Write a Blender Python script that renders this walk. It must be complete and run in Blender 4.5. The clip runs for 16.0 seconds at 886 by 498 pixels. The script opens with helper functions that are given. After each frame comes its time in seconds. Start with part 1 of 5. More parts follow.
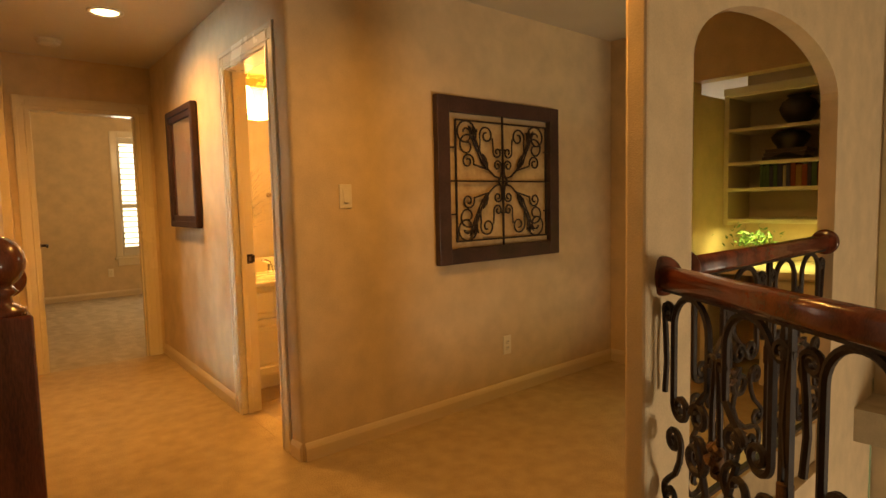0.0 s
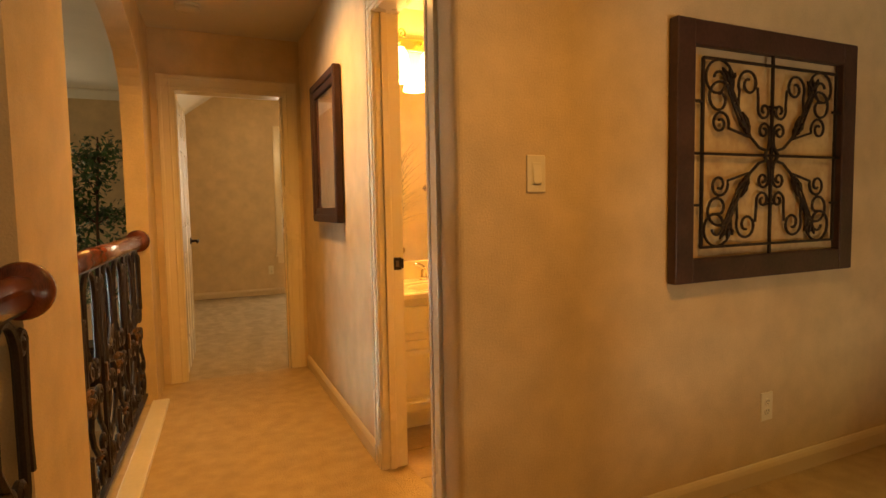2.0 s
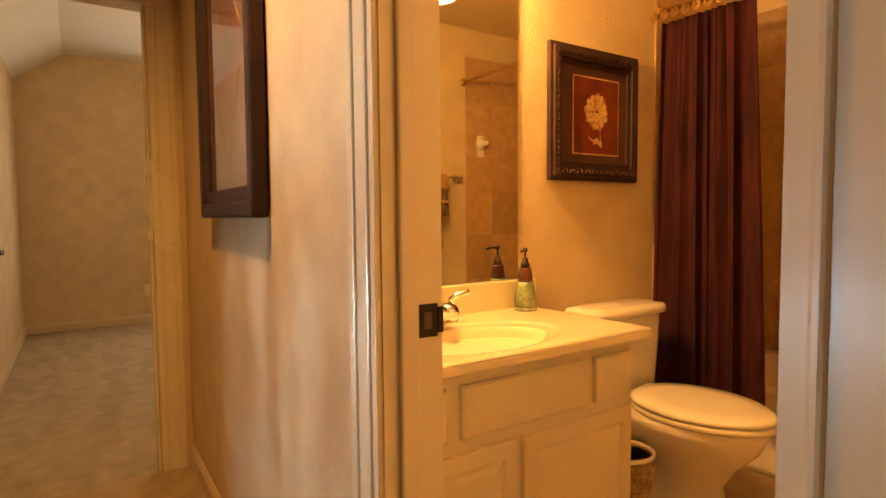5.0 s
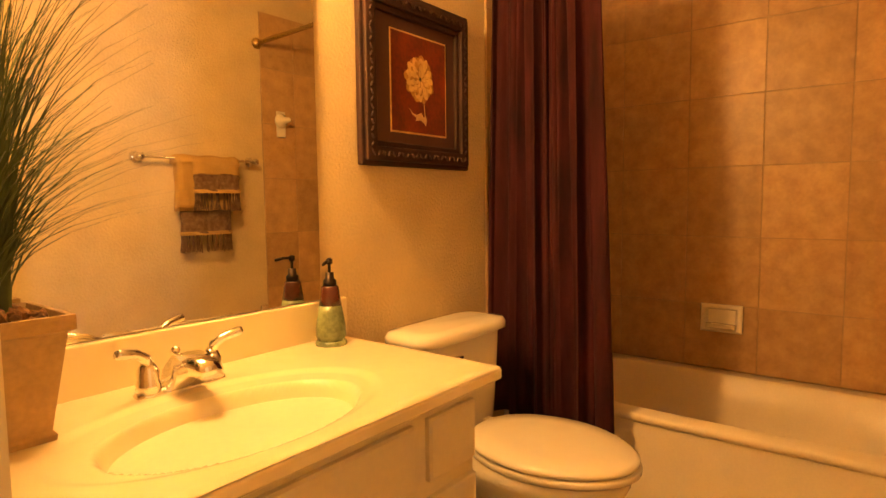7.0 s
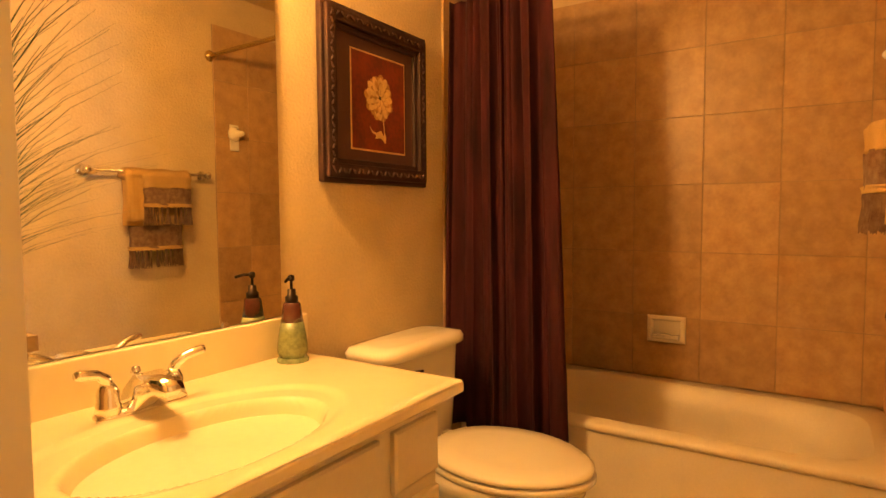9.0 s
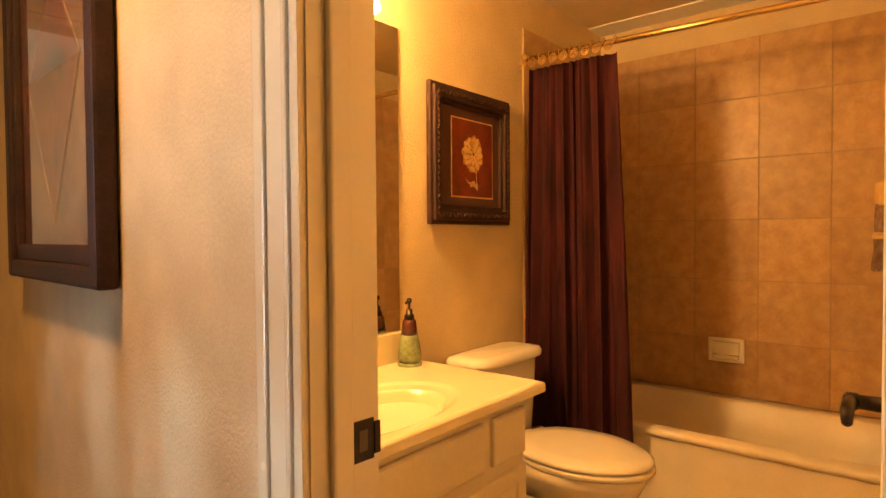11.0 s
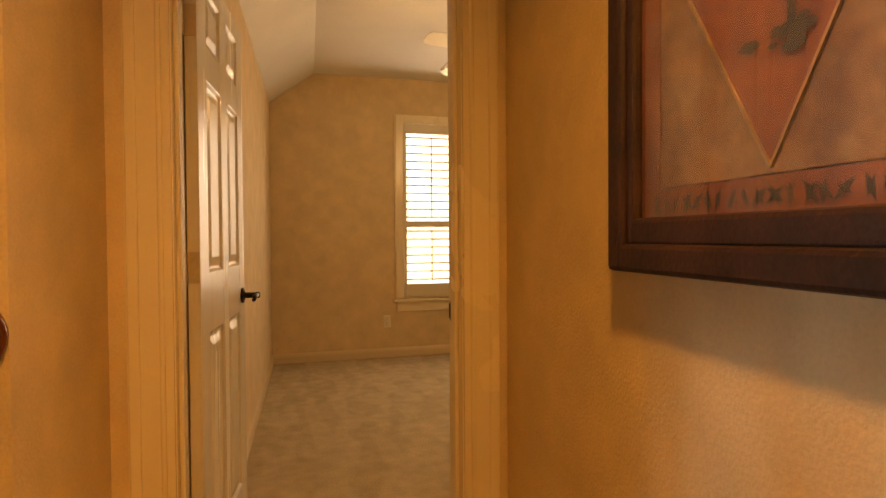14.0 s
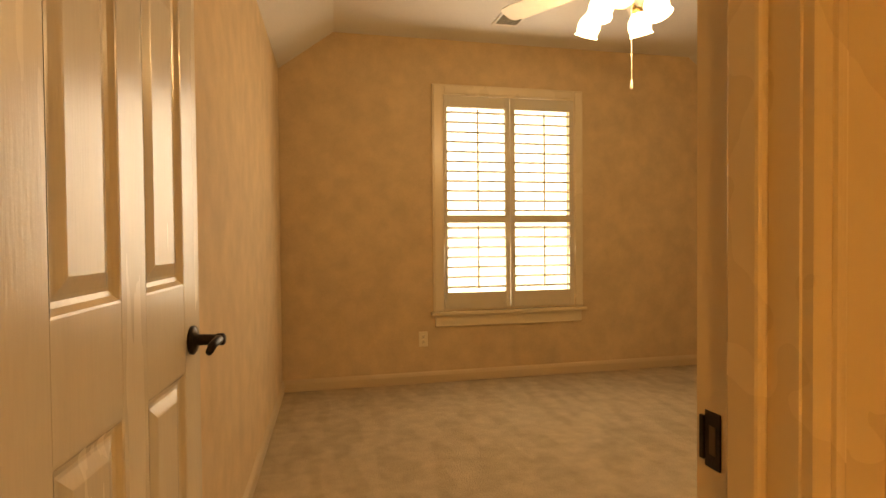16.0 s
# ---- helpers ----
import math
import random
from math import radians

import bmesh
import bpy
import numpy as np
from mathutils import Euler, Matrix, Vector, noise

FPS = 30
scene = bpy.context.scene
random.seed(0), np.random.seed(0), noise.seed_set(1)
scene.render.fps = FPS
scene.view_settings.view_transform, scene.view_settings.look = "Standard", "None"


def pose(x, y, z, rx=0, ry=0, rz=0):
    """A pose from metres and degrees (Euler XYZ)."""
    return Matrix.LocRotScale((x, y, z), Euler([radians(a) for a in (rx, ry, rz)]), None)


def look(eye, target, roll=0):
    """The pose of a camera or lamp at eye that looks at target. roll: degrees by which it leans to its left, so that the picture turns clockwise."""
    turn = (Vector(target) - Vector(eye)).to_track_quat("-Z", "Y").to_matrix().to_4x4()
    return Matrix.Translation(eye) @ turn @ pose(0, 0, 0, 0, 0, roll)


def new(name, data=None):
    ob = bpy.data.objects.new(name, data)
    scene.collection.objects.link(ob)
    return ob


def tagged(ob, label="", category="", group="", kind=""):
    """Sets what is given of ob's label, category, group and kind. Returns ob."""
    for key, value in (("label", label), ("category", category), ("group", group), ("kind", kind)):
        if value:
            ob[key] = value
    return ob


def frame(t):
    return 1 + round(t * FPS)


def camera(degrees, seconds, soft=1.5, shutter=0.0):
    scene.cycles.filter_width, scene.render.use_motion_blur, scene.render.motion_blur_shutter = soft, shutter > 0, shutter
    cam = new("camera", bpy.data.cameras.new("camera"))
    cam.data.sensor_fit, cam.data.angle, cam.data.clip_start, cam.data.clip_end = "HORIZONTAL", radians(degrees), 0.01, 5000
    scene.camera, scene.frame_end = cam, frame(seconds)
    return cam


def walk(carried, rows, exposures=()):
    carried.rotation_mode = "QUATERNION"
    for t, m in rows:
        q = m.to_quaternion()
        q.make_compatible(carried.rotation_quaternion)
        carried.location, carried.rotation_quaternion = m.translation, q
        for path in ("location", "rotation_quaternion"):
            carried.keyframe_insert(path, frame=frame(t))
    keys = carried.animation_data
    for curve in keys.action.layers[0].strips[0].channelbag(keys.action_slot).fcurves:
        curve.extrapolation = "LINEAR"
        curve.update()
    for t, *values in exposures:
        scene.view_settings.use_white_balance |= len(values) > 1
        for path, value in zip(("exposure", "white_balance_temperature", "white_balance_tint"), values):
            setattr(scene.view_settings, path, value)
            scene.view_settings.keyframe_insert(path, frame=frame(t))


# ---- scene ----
cam = camera(74.5, 16.0)
PATH = [
    (0, (0.006, -0.122, 1.265), (1.297, 1.397, 1.104), -1.3),
    (0.5, (0.145, 0.009, 1.25), (1.263, 1.66, 1.089), -1.2),
    (1, (0.284, 0.264, 1.234), (1.291, 1.985, 1.086), -1.2),
    (1.5, (0.367, 0.503, 1.191), (1.292, 2.271, 1.049), -1.0),
    (2, (0.445, 0.833, 1.201), (1.299, 2.636, 1.058), -1.0),
    (2.5, (0.501, 1.129, 1.172), (1.318, 2.95, 1.037), -0.7),
    (3, (0.544, 1.455, 1.18), (1.359, 3.276, 1.039), -0.6),
    (3.2, (0.559, 1.55, 1.164), (1.376, 3.37, 1.029), -0.6),
    (5.3, (0.895, 2.55, 1.128), (2.093, 4.145, 0.994), -0.5),
    (5.5, (0.928, 2.592, 1.143), (2.166, 4.154, 0.994), -0.5),
    (6, (1.07, 2.691, 1.166), (2.424, 4.153, 0.997), -0.6),
    (6.5, (1.21, 2.812, 1.156), (2.689, 4.148, 0.989), -0.5),
    (7, (1.3, 2.877, 1.153), (2.871, 4.104, 0.99), -0.6),
    (7.5, (1.319, 2.909, 1.16), (2.947, 4.058, 0.994), -0.5),
    (8, (1.325, 2.922, 1.159), (2.984, 4.028, 0.998), -0.4),
    (10.3, (1.009, 2.749, 1.19), (2.666, 3.868, 1.138), -0.4),
    (10.5, (0.964, 2.726, 1.196), (2.599, 3.878, 1.144), -0.6),
    (11, (0.846, 2.687, 1.227), (2.385, 3.965, 1.177), -0.4),
    (11.5, (0.778, 2.71, 1.212), (2.131, 4.182, 1.172), -0.5),
    (12, (0.732, 2.765, 1.201), (1.82, 4.442, 1.165), -0.4),
    (12.5, (0.716, 2.918, 1.189), (1.577, 4.723, 1.151), -0.5),
    (13, (0.706, 3.145, 1.19), (1.402, 5.02, 1.151), -0.5),
    (13.5, (0.724, 3.392, 1.174), (1.334, 5.297, 1.133), -0.5),
    (14, (0.773, 3.701, 1.183), (1.308, 5.628, 1.141), -0.4),
    (14.5, (0.797, 3.978, 1.173), (1.287, 5.916, 1.137), 0.0),
    (15, (0.798, 4.307, 1.188), (1.265, 6.252, 1.141), -0.2),
    (15.5, (0.817, 4.59, 1.179), (1.279, 6.535, 1.133), -0.3),
    (16, (0.856, 4.815, 1.171), (1.318, 6.761, 1.128), -0.5),
]
walk(cam, [(t, look(eye, target, roll)) for t, eye, target, roll in PATH],
     [(0, 0.2, 11500, 17), (3.2, 0.15, 11500, 17), (5.5, 0.1, 9400, 19), (8, 0.03, 9900, 19), (10.5, 0.05, 8900, 18), (11.5, 0.15, 9600, 18), (12.5, 0.08, 10700, 17), (13.5, 0.05, 13800, 24), (14.3, 0.1, 14200, 25), (15, 0.2, 13400, 24), (16, 0.25, 12000, 20)])

# ---- light ----
world = bpy.data.worlds.new("sky")
scene.world = world
world.use_nodes = True
sky = world.node_tree.nodes.new("ShaderNodeTexSky")
sky.sky_type, sky.sun_disc = "NISHITA", False
sky.sun_elevation, sky.sun_rotation = radians(42), radians(200)
world.node_tree.links.new(sky.outputs["Color"], world.node_tree.nodes["Background"].inputs["Color"])
world.node_tree.nodes["Background"].inputs["Strength"].default_value = 0.12

WARM = (1.0, 0.56, 0.19)
DAY = (0.88, 0.95, 1.0)


def lamp(name, kind, m, watts, colour, size=0.1, size_y=None):
    data = bpy.data.lights.new(name, kind)
    data.energy, data.color = watts, colour
    if kind == "AREA":
        data.size = size
        if size_y:
            data.shape, data.size_y = "RECTANGLE", size_y
    elif kind == "SPOT":
        data.shadow_soft_size, data.spot_size, data.spot_blend = size, radians(142), 1.0
    else:
        data.shadow_soft_size = size
    ob = new(name, data)
    ob.matrix_world = m
    return ob


sun = lamp("sun", "SUN", look((0, 0, 20), (-8, -12, 0)), 3.0, (1.0, 0.95, 0.88))
sun.data.angle = radians(0.5)
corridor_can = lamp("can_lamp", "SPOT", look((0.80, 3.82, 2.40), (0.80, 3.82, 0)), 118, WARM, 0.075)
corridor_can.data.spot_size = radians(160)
# unseen hall can, added to warm and brighten the grille wall
added_hall_can = lamp("hall_can_lamp", "SPOT", look((1.55, 1.40, 2.40), (1.55, 1.40, 0)), 70, WARM, 0.07)
added_hall_can.data.spot_size, added_hall_can.data.spot_blend = radians(165), 1.0
for i in range(3):
    lamp("vanity_bulb", "POINT", pose(1.72 + 0.19 * i, 4.06, 1.975), 20, WARM, 0.04)
lamp("bedroom_window_light", "AREA", look((2.50, 9.30, 1.45), (2.50, 5, 0.9)), 21, DAY, 1.2, 1.7)
# added lamp with no known window, throws the pale patch on the corridor wall
lamp("living_window_light", "AREA", look((-5.9, 6.1, 0.4), (1.29, 3.50, 1.15)), 13, (0.36, 0.66, 1.0), 0.4, 4.6).data.spread = radians(17)
lamp("living_back_light", "AREA", look((-1.6, 9.4, 0.2), (-1.4, 2, 0.4)), 40, DAY, 1.4, 2.4)
lamp("game_window_light", "AREA", look((10.4, 4.6, 1.8), (6, 3.4, 0.4)), 130, DAY, 2.4, 0.6)
# added lamp at an unseen opening, brightens the lower stairwell
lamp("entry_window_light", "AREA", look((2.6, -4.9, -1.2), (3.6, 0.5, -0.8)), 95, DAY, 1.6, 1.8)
lamp("desk_lamp_light", "AREA", look((4.2, 1.35, 1.04), (4.25, 1.35, 0)), 4, (0.85, 1.0, 0.45), 0.6, 0.08)
for i in range(3):
    a = radians(60 + 120 * i)
    lamp("fan_bulb", "POINT", pose(2.33 + 0.16 * math.cos(a), 7.3 + 0.16 * math.sin(a), 2.06), 5, (1.0, 0.72, 0.4), 0.04)

# ---- materials ----


def mat(name, colour, rough=0.6, vary=0.12, scale=3.0, grain=60.0, bump=0.1, metal=0.0, second=None, coat=0.0, dist=0.003, stretch=None, spec=0.5):
    """A procedural surface: colour varied at two scales, with fine relief."""
    m = bpy.data.materials.new(name)
    m.use_nodes = True
    nt = m.node_tree
    b = nt.nodes["Principled BSDF"]
    tc = nt.nodes.new("ShaderNodeTexCoord")
    src = tc.outputs["Object"]
    if stretch:
        mp = nt.nodes.new("ShaderNodeMapping")
        mp.inputs["Scale"].default_value = stretch
        nt.links.new(src, mp.inputs["Vector"])
        src = mp.outputs["Vector"]
    big, fine = nt.nodes.new("ShaderNodeTexNoise"), nt.nodes.new("ShaderNodeTexNoise")
    big.inputs["Scale"].default_value, big.inputs["Detail"].default_value = scale, 4
    fine.inputs["Scale"].default_value, fine.inputs["Detail"].default_value = grain, 3
    nt.links.new(src, big.inputs["Vector"])
    nt.links.new(src, fine.inputs["Vector"])
    mixn = nt.nodes.new("ShaderNodeMath")
    mixn.operation = "MULTIPLY_ADD"
    nt.links.new(fine.outputs["Fac"], mixn.inputs[0])
    mixn.inputs[1].default_value = 0.45
    nt.links.new(big.outputs["Fac"], mixn.inputs[2])
    ramp = nt.nodes.new("ShaderNodeValToRGB")
    c2 = second or tuple(c * (1 - 2 * vary) for c in colour)
    c1 = colour if second else tuple(min(1, c * (1 + vary)) for c in colour)
    ramp.color_ramp.elements[0].position, ramp.color_ramp.elements[1].position = 0.5, 0.95
    ramp.color_ramp.elements[0].color, ramp.color_ramp.elements[1].color = (*c2, 1), (*c1, 1)
    nt.links.new(mixn.outputs[0], ramp.inputs["Fac"])
    nt.links.new(ramp.outputs["Color"], b.inputs["Base Color"])
    rr = nt.nodes.new("ShaderNodeMapRange")
    rr.inputs["To Min"].default_value, rr.inputs["To Max"].default_value = max(0.02, rough - 0.08), min(1, rough + 0.08)
    nt.links.new(big.outputs["Fac"], rr.inputs["Value"])
    nt.links.new(rr.outputs["Result"], b.inputs["Roughness"])
    b.inputs["Metallic"].default_value = metal
    b.inputs["Coat Weight"].default_value = coat
    b.inputs["Specular IOR Level"].default_value = spec
    if bump:
        bp = nt.nodes.new("ShaderNodeBump")
        bp.inputs["Strength"].default_value, bp.inputs["Distance"].default_value = bump, dist
        nt.links.new(fine.outputs["Fac"], bp.inputs["Height"])
        nt.links.new(bp.outputs["Normal"], b.inputs["Normal"])
    return m


def glow(name, colour, strength):
    m = bpy.data.materials.new(name)
    m.use_nodes = True
    b = m.node_tree.nodes["Principled BSDF"]
    b.inputs["Base Color"].default_value = (0.9, 0.88, 0.82, 1)
    b.inputs["Emission Color"].default_value = (*colour, 1)
    b.inputs["Emission Strength"].default_value = strength
    return m


WALL = mat("wall_paint", (0.65, 0.49, 0.31), 0.75, 0.07, 7.0, 150, 0.4, dist=0.004, spec=0.25)
BATHWALL = mat("bath_wall_paint", (0.64, 0.51, 0.33), 0.55, 0.06, 5.0, 95, 0.7, dist=0.005, spec=0.35)
CEIL = mat("ceiling_paint", (0.62, 0.55, 0.44), 0.85, 0.05, 1.5, 90, 0.3)
BEDCEIL = mat("bedroom_ceiling_paint", (0.76, 0.74, 0.70), 0.85, 0.04, 1.5, 90, 0.3)
BASEMAT = mat("baseboard_paint", (0.63, 0.49, 0.32), 0.4, 0.03, 2, 90, 0.03)
TRIM = mat("trim_enamel", (0.74, 0.63, 0.45), 0.26, 0.015, 2, 90, 0.03)
WHITE = mat("white_enamel", (0.80, 0.78, 0.72), 0.3, 0.03, 2, 40, 0.04)
DOOR = mat("door_enamel", (0.74, 0.68, 0.56), 0.26, 0.04, 3, 60, 0.25, stretch=(3, 3, 0.25), dist=0.0015)
CARPET = mat("carpet_pile", (0.52, 0.38, 0.23), 0.95, 0.075, 12.0, 160, 0.9, dist=0.012, spec=0.1)
BEDCARPET = mat("bedroom_carpet_pile", (0.54, 0.43, 0.29), 0.95, 0.08, 10.0, 160, 0.9, dist=0.012, spec=0.1)
nt = BEDCARPET.node_tree
stroke, smap, smix = (nt.nodes.new("ShaderNode" + k) for k in ("TexNoise", "Mapping", "MixRGB"))
smap.inputs["Rotation"].default_value, smap.inputs["Scale"].default_value = (0, 0, radians(28)), (4.5, 1.2, 1)
stroke.inputs["Scale"].default_value, stroke.inputs["Detail"].default_value = 1.6, 1.0
nt.links.new(nt.nodes["Texture Coordinate"].outputs["Object"], smap.inputs["Vector"])
nt.links.new(smap.outputs["Vector"], stroke.inputs["Vector"])
sramp = nt.nodes.new("ShaderNodeValToRGB")
sramp.color_ramp.elements[0].position, sramp.color_ramp.elements[1].position = 0.44, 0.54
sramp.color_ramp.elements[0].color, sramp.color_ramp.elements[1].color = (0.90, 0.90, 0.89, 1), (1, 1, 1, 1)
nt.links.new(stroke.outputs["Fac"], sramp.inputs["Fac"])
smix.blend_type = "MULTIPLY"
smix.inputs["Fac"].default_value = 1.0
nt.links.new(nt.nodes["Principled BSDF"].inputs["Base Color"].links[0].from_socket, smix.inputs["Color1"])
nt.links.new(sramp.outputs["Color"], smix.inputs["Color2"])
nt.links.new(smix.outputs["Color"], nt.nodes["Principled BSDF"].inputs["Base Color"])
FLOORTILE = mat("floor_tile", (0.45, 0.32, 0.20), 0.5, 0.14, 5, 60, 0.15)
TILE = mat("wall_tile", (0.56, 0.365, 0.205), 0.38, 0.16, 15, 75, 0.18, second=(0.41, 0.25, 0.138))
GROUT = mat("grout", (0.42, 0.30, 0.19), 0.9, 0.1, 8, 200, 0.3)
IRON = mat("wrought_iron", (0.032, 0.019, 0.014), 0.55, 0.3, 12, 150, 0.4, metal=0.35)
BRONZE = mat("aged_bronze_casting", (0.13, 0.062, 0.03), 0.55, 0.35, 30, 180, 0.5, metal=0.5)
MAHOGANY = mat("mahogany", (0.16, 0.035, 0.018), 0.22, 0.35, 3, 60, 0.08, stretch=(6, 6, 1), coat=0.4)
FRAME = mat("dark_carved_wood", (0.042, 0.017, 0.014), 0.6, 0.3, 10, 120, 0.5, spec=0.3)
GRILLEWOOD = mat("dark_stained_wood", (0.06, 0.028, 0.024), 0.45, 0.25, 6, 80, 0.3)
# grille backing, mottled between a light and a darker tan
BACKING = mat("mottled_panel", (0.66, 0.50, 0.28), 0.7, 0.3, 6, 40, 0.2, second=(0.46, 0.29, 0.15))
CHROME = mat("chrome", (0.85, 0.82, 0.78), 0.07, 0.02, 5, 40, 0.0, metal=1.0)
BRASS = mat("brushed_brass", (0.75, 0.58, 0.32), 0.25, 0.08, 5, 60, 0.05, metal=1.0)
DARKMETAL = mat("oil_rubbed_bronze", (0.035, 0.024, 0.02), 0.35, 0.3, 20, 120, 0.2, metal=0.8)
HINGE = mat("painted_hinge", (0.60, 0.48, 0.32), 0.35, 0.08, 10, 60, 0.1, metal=0.3)
PORCELAIN = mat("porcelain", (0.82, 0.76, 0.64), 0.1, 0.02, 2, 20, 0.0, coat=0.5)
TUBENAMEL = mat("tub_enamel", (0.76, 0.68, 0.55), 0.34, 0.04, 6, 120, 0.05)
HOOKBRASS = mat("antique_brass", (0.42, 0.27, 0.13), 0.4, 0.2, 20, 80, 0.1, metal=1.0)
MARBLE = mat("cultured_marble", (0.80, 0.70, 0.50), 0.16, 0.03, 3, 20, 0.0, coat=0.5)
CABINET = mat("cabinet_paint", (0.74, 0.66, 0.50), 0.4, 0.04, 3, 60, 0.05)
CURTAIN = mat("burgundy_fabric", (0.046, 0.009, 0.013), 0.85, 0.35, 3, 240, 0.35, stretch=(6, 6, 1), spec=0.2)
PLASTIC = mat("ivory_plastic", (0.74, 0.66, 0.50), 0.35, 0.03, 4, 50, 0.0)
MIRROR = mat("mirror_silver", (0.80, 0.78, 0.70), 0.02, 0.0, 2, 20, 0.0, metal=1.0)
MIRROR.node_tree.nodes["Principled BSDF"].inputs["Roughness"].default_value = 0.0
for link in list(MIRROR.node_tree.nodes["Principled BSDF"].inputs["Roughness"].links):
    MIRROR.node_tree.links.remove(link)
SHADE = glow("lit_glass_shade", (1.0, 0.80, 0.48), 9)
FANSHADE = glow("lit_fan_shade", (1.0, 0.90, 0.70), 5)
CANGLOW = glow("lit_can_lens", (1.0, 0.85, 0.58), 10)
OUTSIDE = glow("bright_outdoors", (0.95, 0.98, 1.0), 2.3)
nt = OUTSIDE.node_tree
tcn, nz, sep, mth, rmp = (nt.nodes.new("ShaderNode" + k) for k in ("TexCoord", "TexNoise", "SeparateXYZ", "Math", "ValToRGB"))
nz.inputs["Scale"].default_value, nz.inputs["Detail"].default_value = 5.0, 6
nt.links.new(tcn.outputs["Object"], nz.inputs["Vector"])
nt.links.new(tcn.outputs["Object"], sep.inputs["Vector"])
mth.operation = "MULTIPLY_ADD"
nt.links.new(sep.outputs["Z"], mth.inputs[0])
mth.inputs[1].default_value = 0.35
nt.links.new(nz.outputs["Fac"], mth.inputs[2])
rmp.color_ramp.elements[0].position, rmp.color_ramp.elements[1].position = 0.70, 0.95
rmp.color_ramp.elements[0].color, rmp.color_ramp.elements[1].color = (0.52, 0.64, 0.64, 1), (0.80, 0.93, 1.0, 1)
nt.links.new(mth.outputs[0], rmp.inputs["Fac"])
nt.links.new(rmp.outputs["Color"], nt.nodes["Principled BSDF"].inputs["Emission Color"])
LEATHER = mat("black_leather", (0.018, 0.016, 0.017), 0.35, 0.2, 4, 90, 0.2)
DARKWOOD = mat("dark_walnut", (0.05, 0.025, 0.014), 0.35, 0.3, 3, 60, 0.1, stretch=(1, 6, 6))
LEAF = mat("ficus_leaf", (0.05, 0.13, 0.04), 0.4, 0.4, 9, 60, 0.1)
BLADE = mat("grass_blade", (0.06, 0.095, 0.03), 0.5, 0.4, 12, 60, 0.0, second=(0.025, 0.04, 0.012))
BARK = mat("bark", (0.13, 0.075, 0.045), 0.9, 0.3, 12, 90, 0.6)
POT = mat("terracotta_tan", (0.42, 0.28, 0.16), 0.7, 0.16, 8, 90, 0.2)
MOSS = mat("dried_moss", (0.16, 0.075, 0.035), 0.95, 0.4, 30, 180, 0.8)
GREENGLAZE = mat("green_glaze", (0.24, 0.30, 0.17), 0.25, 0.25, 14, 90, 0.1, coat=0.3)
REDGLAZE = mat("red_glaze", (0.08, 0.014, 0.013), 0.25, 0.25, 14, 90, 0.1, coat=0.3)
TOWEL = mat("tan_terry", (0.50, 0.32, 0.155), 0.95, 0.14, 5, 320, 0.8, spec=0.1)
TOWELBAND = mat("woven_band", (0.24, 0.17, 0.12), 0.95, 0.3, 40, 300, 0.6, second=(0.12, 0.06, 0.045), spec=0.1)
WICKER = mat("wicker", (0.40, 0.27, 0.13), 0.7, 0.3, 30, 200, 0.5)
CURBMAT = mat("painted_curb", (0.66, 0.58, 0.44), 0.4, 0.06, 3, 60, 0.1)

# ---- building blocks ----


def part(name, bm, material, parent=None, label="", smooth=False):
    """One bmesh as one mesh object under a thing or a part."""
    me = bpy.data.meshes.new(name)
    bmesh.ops.recalc_face_normals(bm, faces=bm.faces)
    bm.to_mesh(me)
    bm.free()
    me.materials.append(material)
    if smooth:
        me.polygons.foreach_set("use_smooth", [True] * len(me.polygons))
    ob = new(name, me)
    if parent:
        ob.parent = parent
    if label:
        ob["label"] = label
    return ob


def thing(name, label, category, at=(0, 0, 0), turn=0.0, group=""):
    e = new(name)
    e.matrix_basis = pose(*at, 0, 0, turn)
    return tagged(e, label, category, group)


def structure(name, bm, material, label="", smooth=False):
    return tagged(part(name, bm, material, None, label, smooth), kind="structure")


def bx(bm, x0, x1, y0, y1, z0, z1, bevel=0.0, seg=2):
    vs = [bm.verts.new((x, y, z)) for x in (x0, x1) for y in (y0, y1) for z in (z0, z1)]
    fs = [bm.faces.new([vs[i] for i in f]) for f in ((0, 1, 3, 2), (4, 6, 7, 5), (0, 4, 5, 1), (2, 3, 7, 6), (0, 2, 6, 4), (1, 5, 7, 3))]
    if bevel:
        es = list({e for f in fs for e in f.edges})
        bmesh.ops.bevel(bm, geom=es, offset=bevel, segments=seg, profile=0.5, affect="EDGES")
    return bm


def box(x0, x1, y0, y1, z0, z1, bevel=0.0, seg=2):
    return bx(bmesh.new(), x0, x1, y0, y1, z0, z1, bevel, seg)


def lathe(bm, profile, n=24, at=(0, 0, 0), axis="z"):
    """A turned body from (radius, height) pairs."""
    rings = []
    for r, h in profile:
        ring = []
        for i in range(n):
            a = 2 * math.pi * i / n
            p = (r * math.cos(a), r * math.sin(a), h)
            if axis == "x":
                p = (p[2], p[0], p[1])
            elif axis == "y":
                p = (p[1], p[2], p[0])
            ring.append(bm.verts.new((p[0] + at[0], p[1] + at[1], p[2] + at[2])))
        rings.append(ring)
    for a, b in zip(rings, rings[1:]):
        for i in range(n):
            bm.faces.new((a[i], a[(i + 1) % n], b[(i + 1) % n], b[i]))
    bm.faces.new(rings[0])
    bm.faces.new(rings[-1])
    return bm


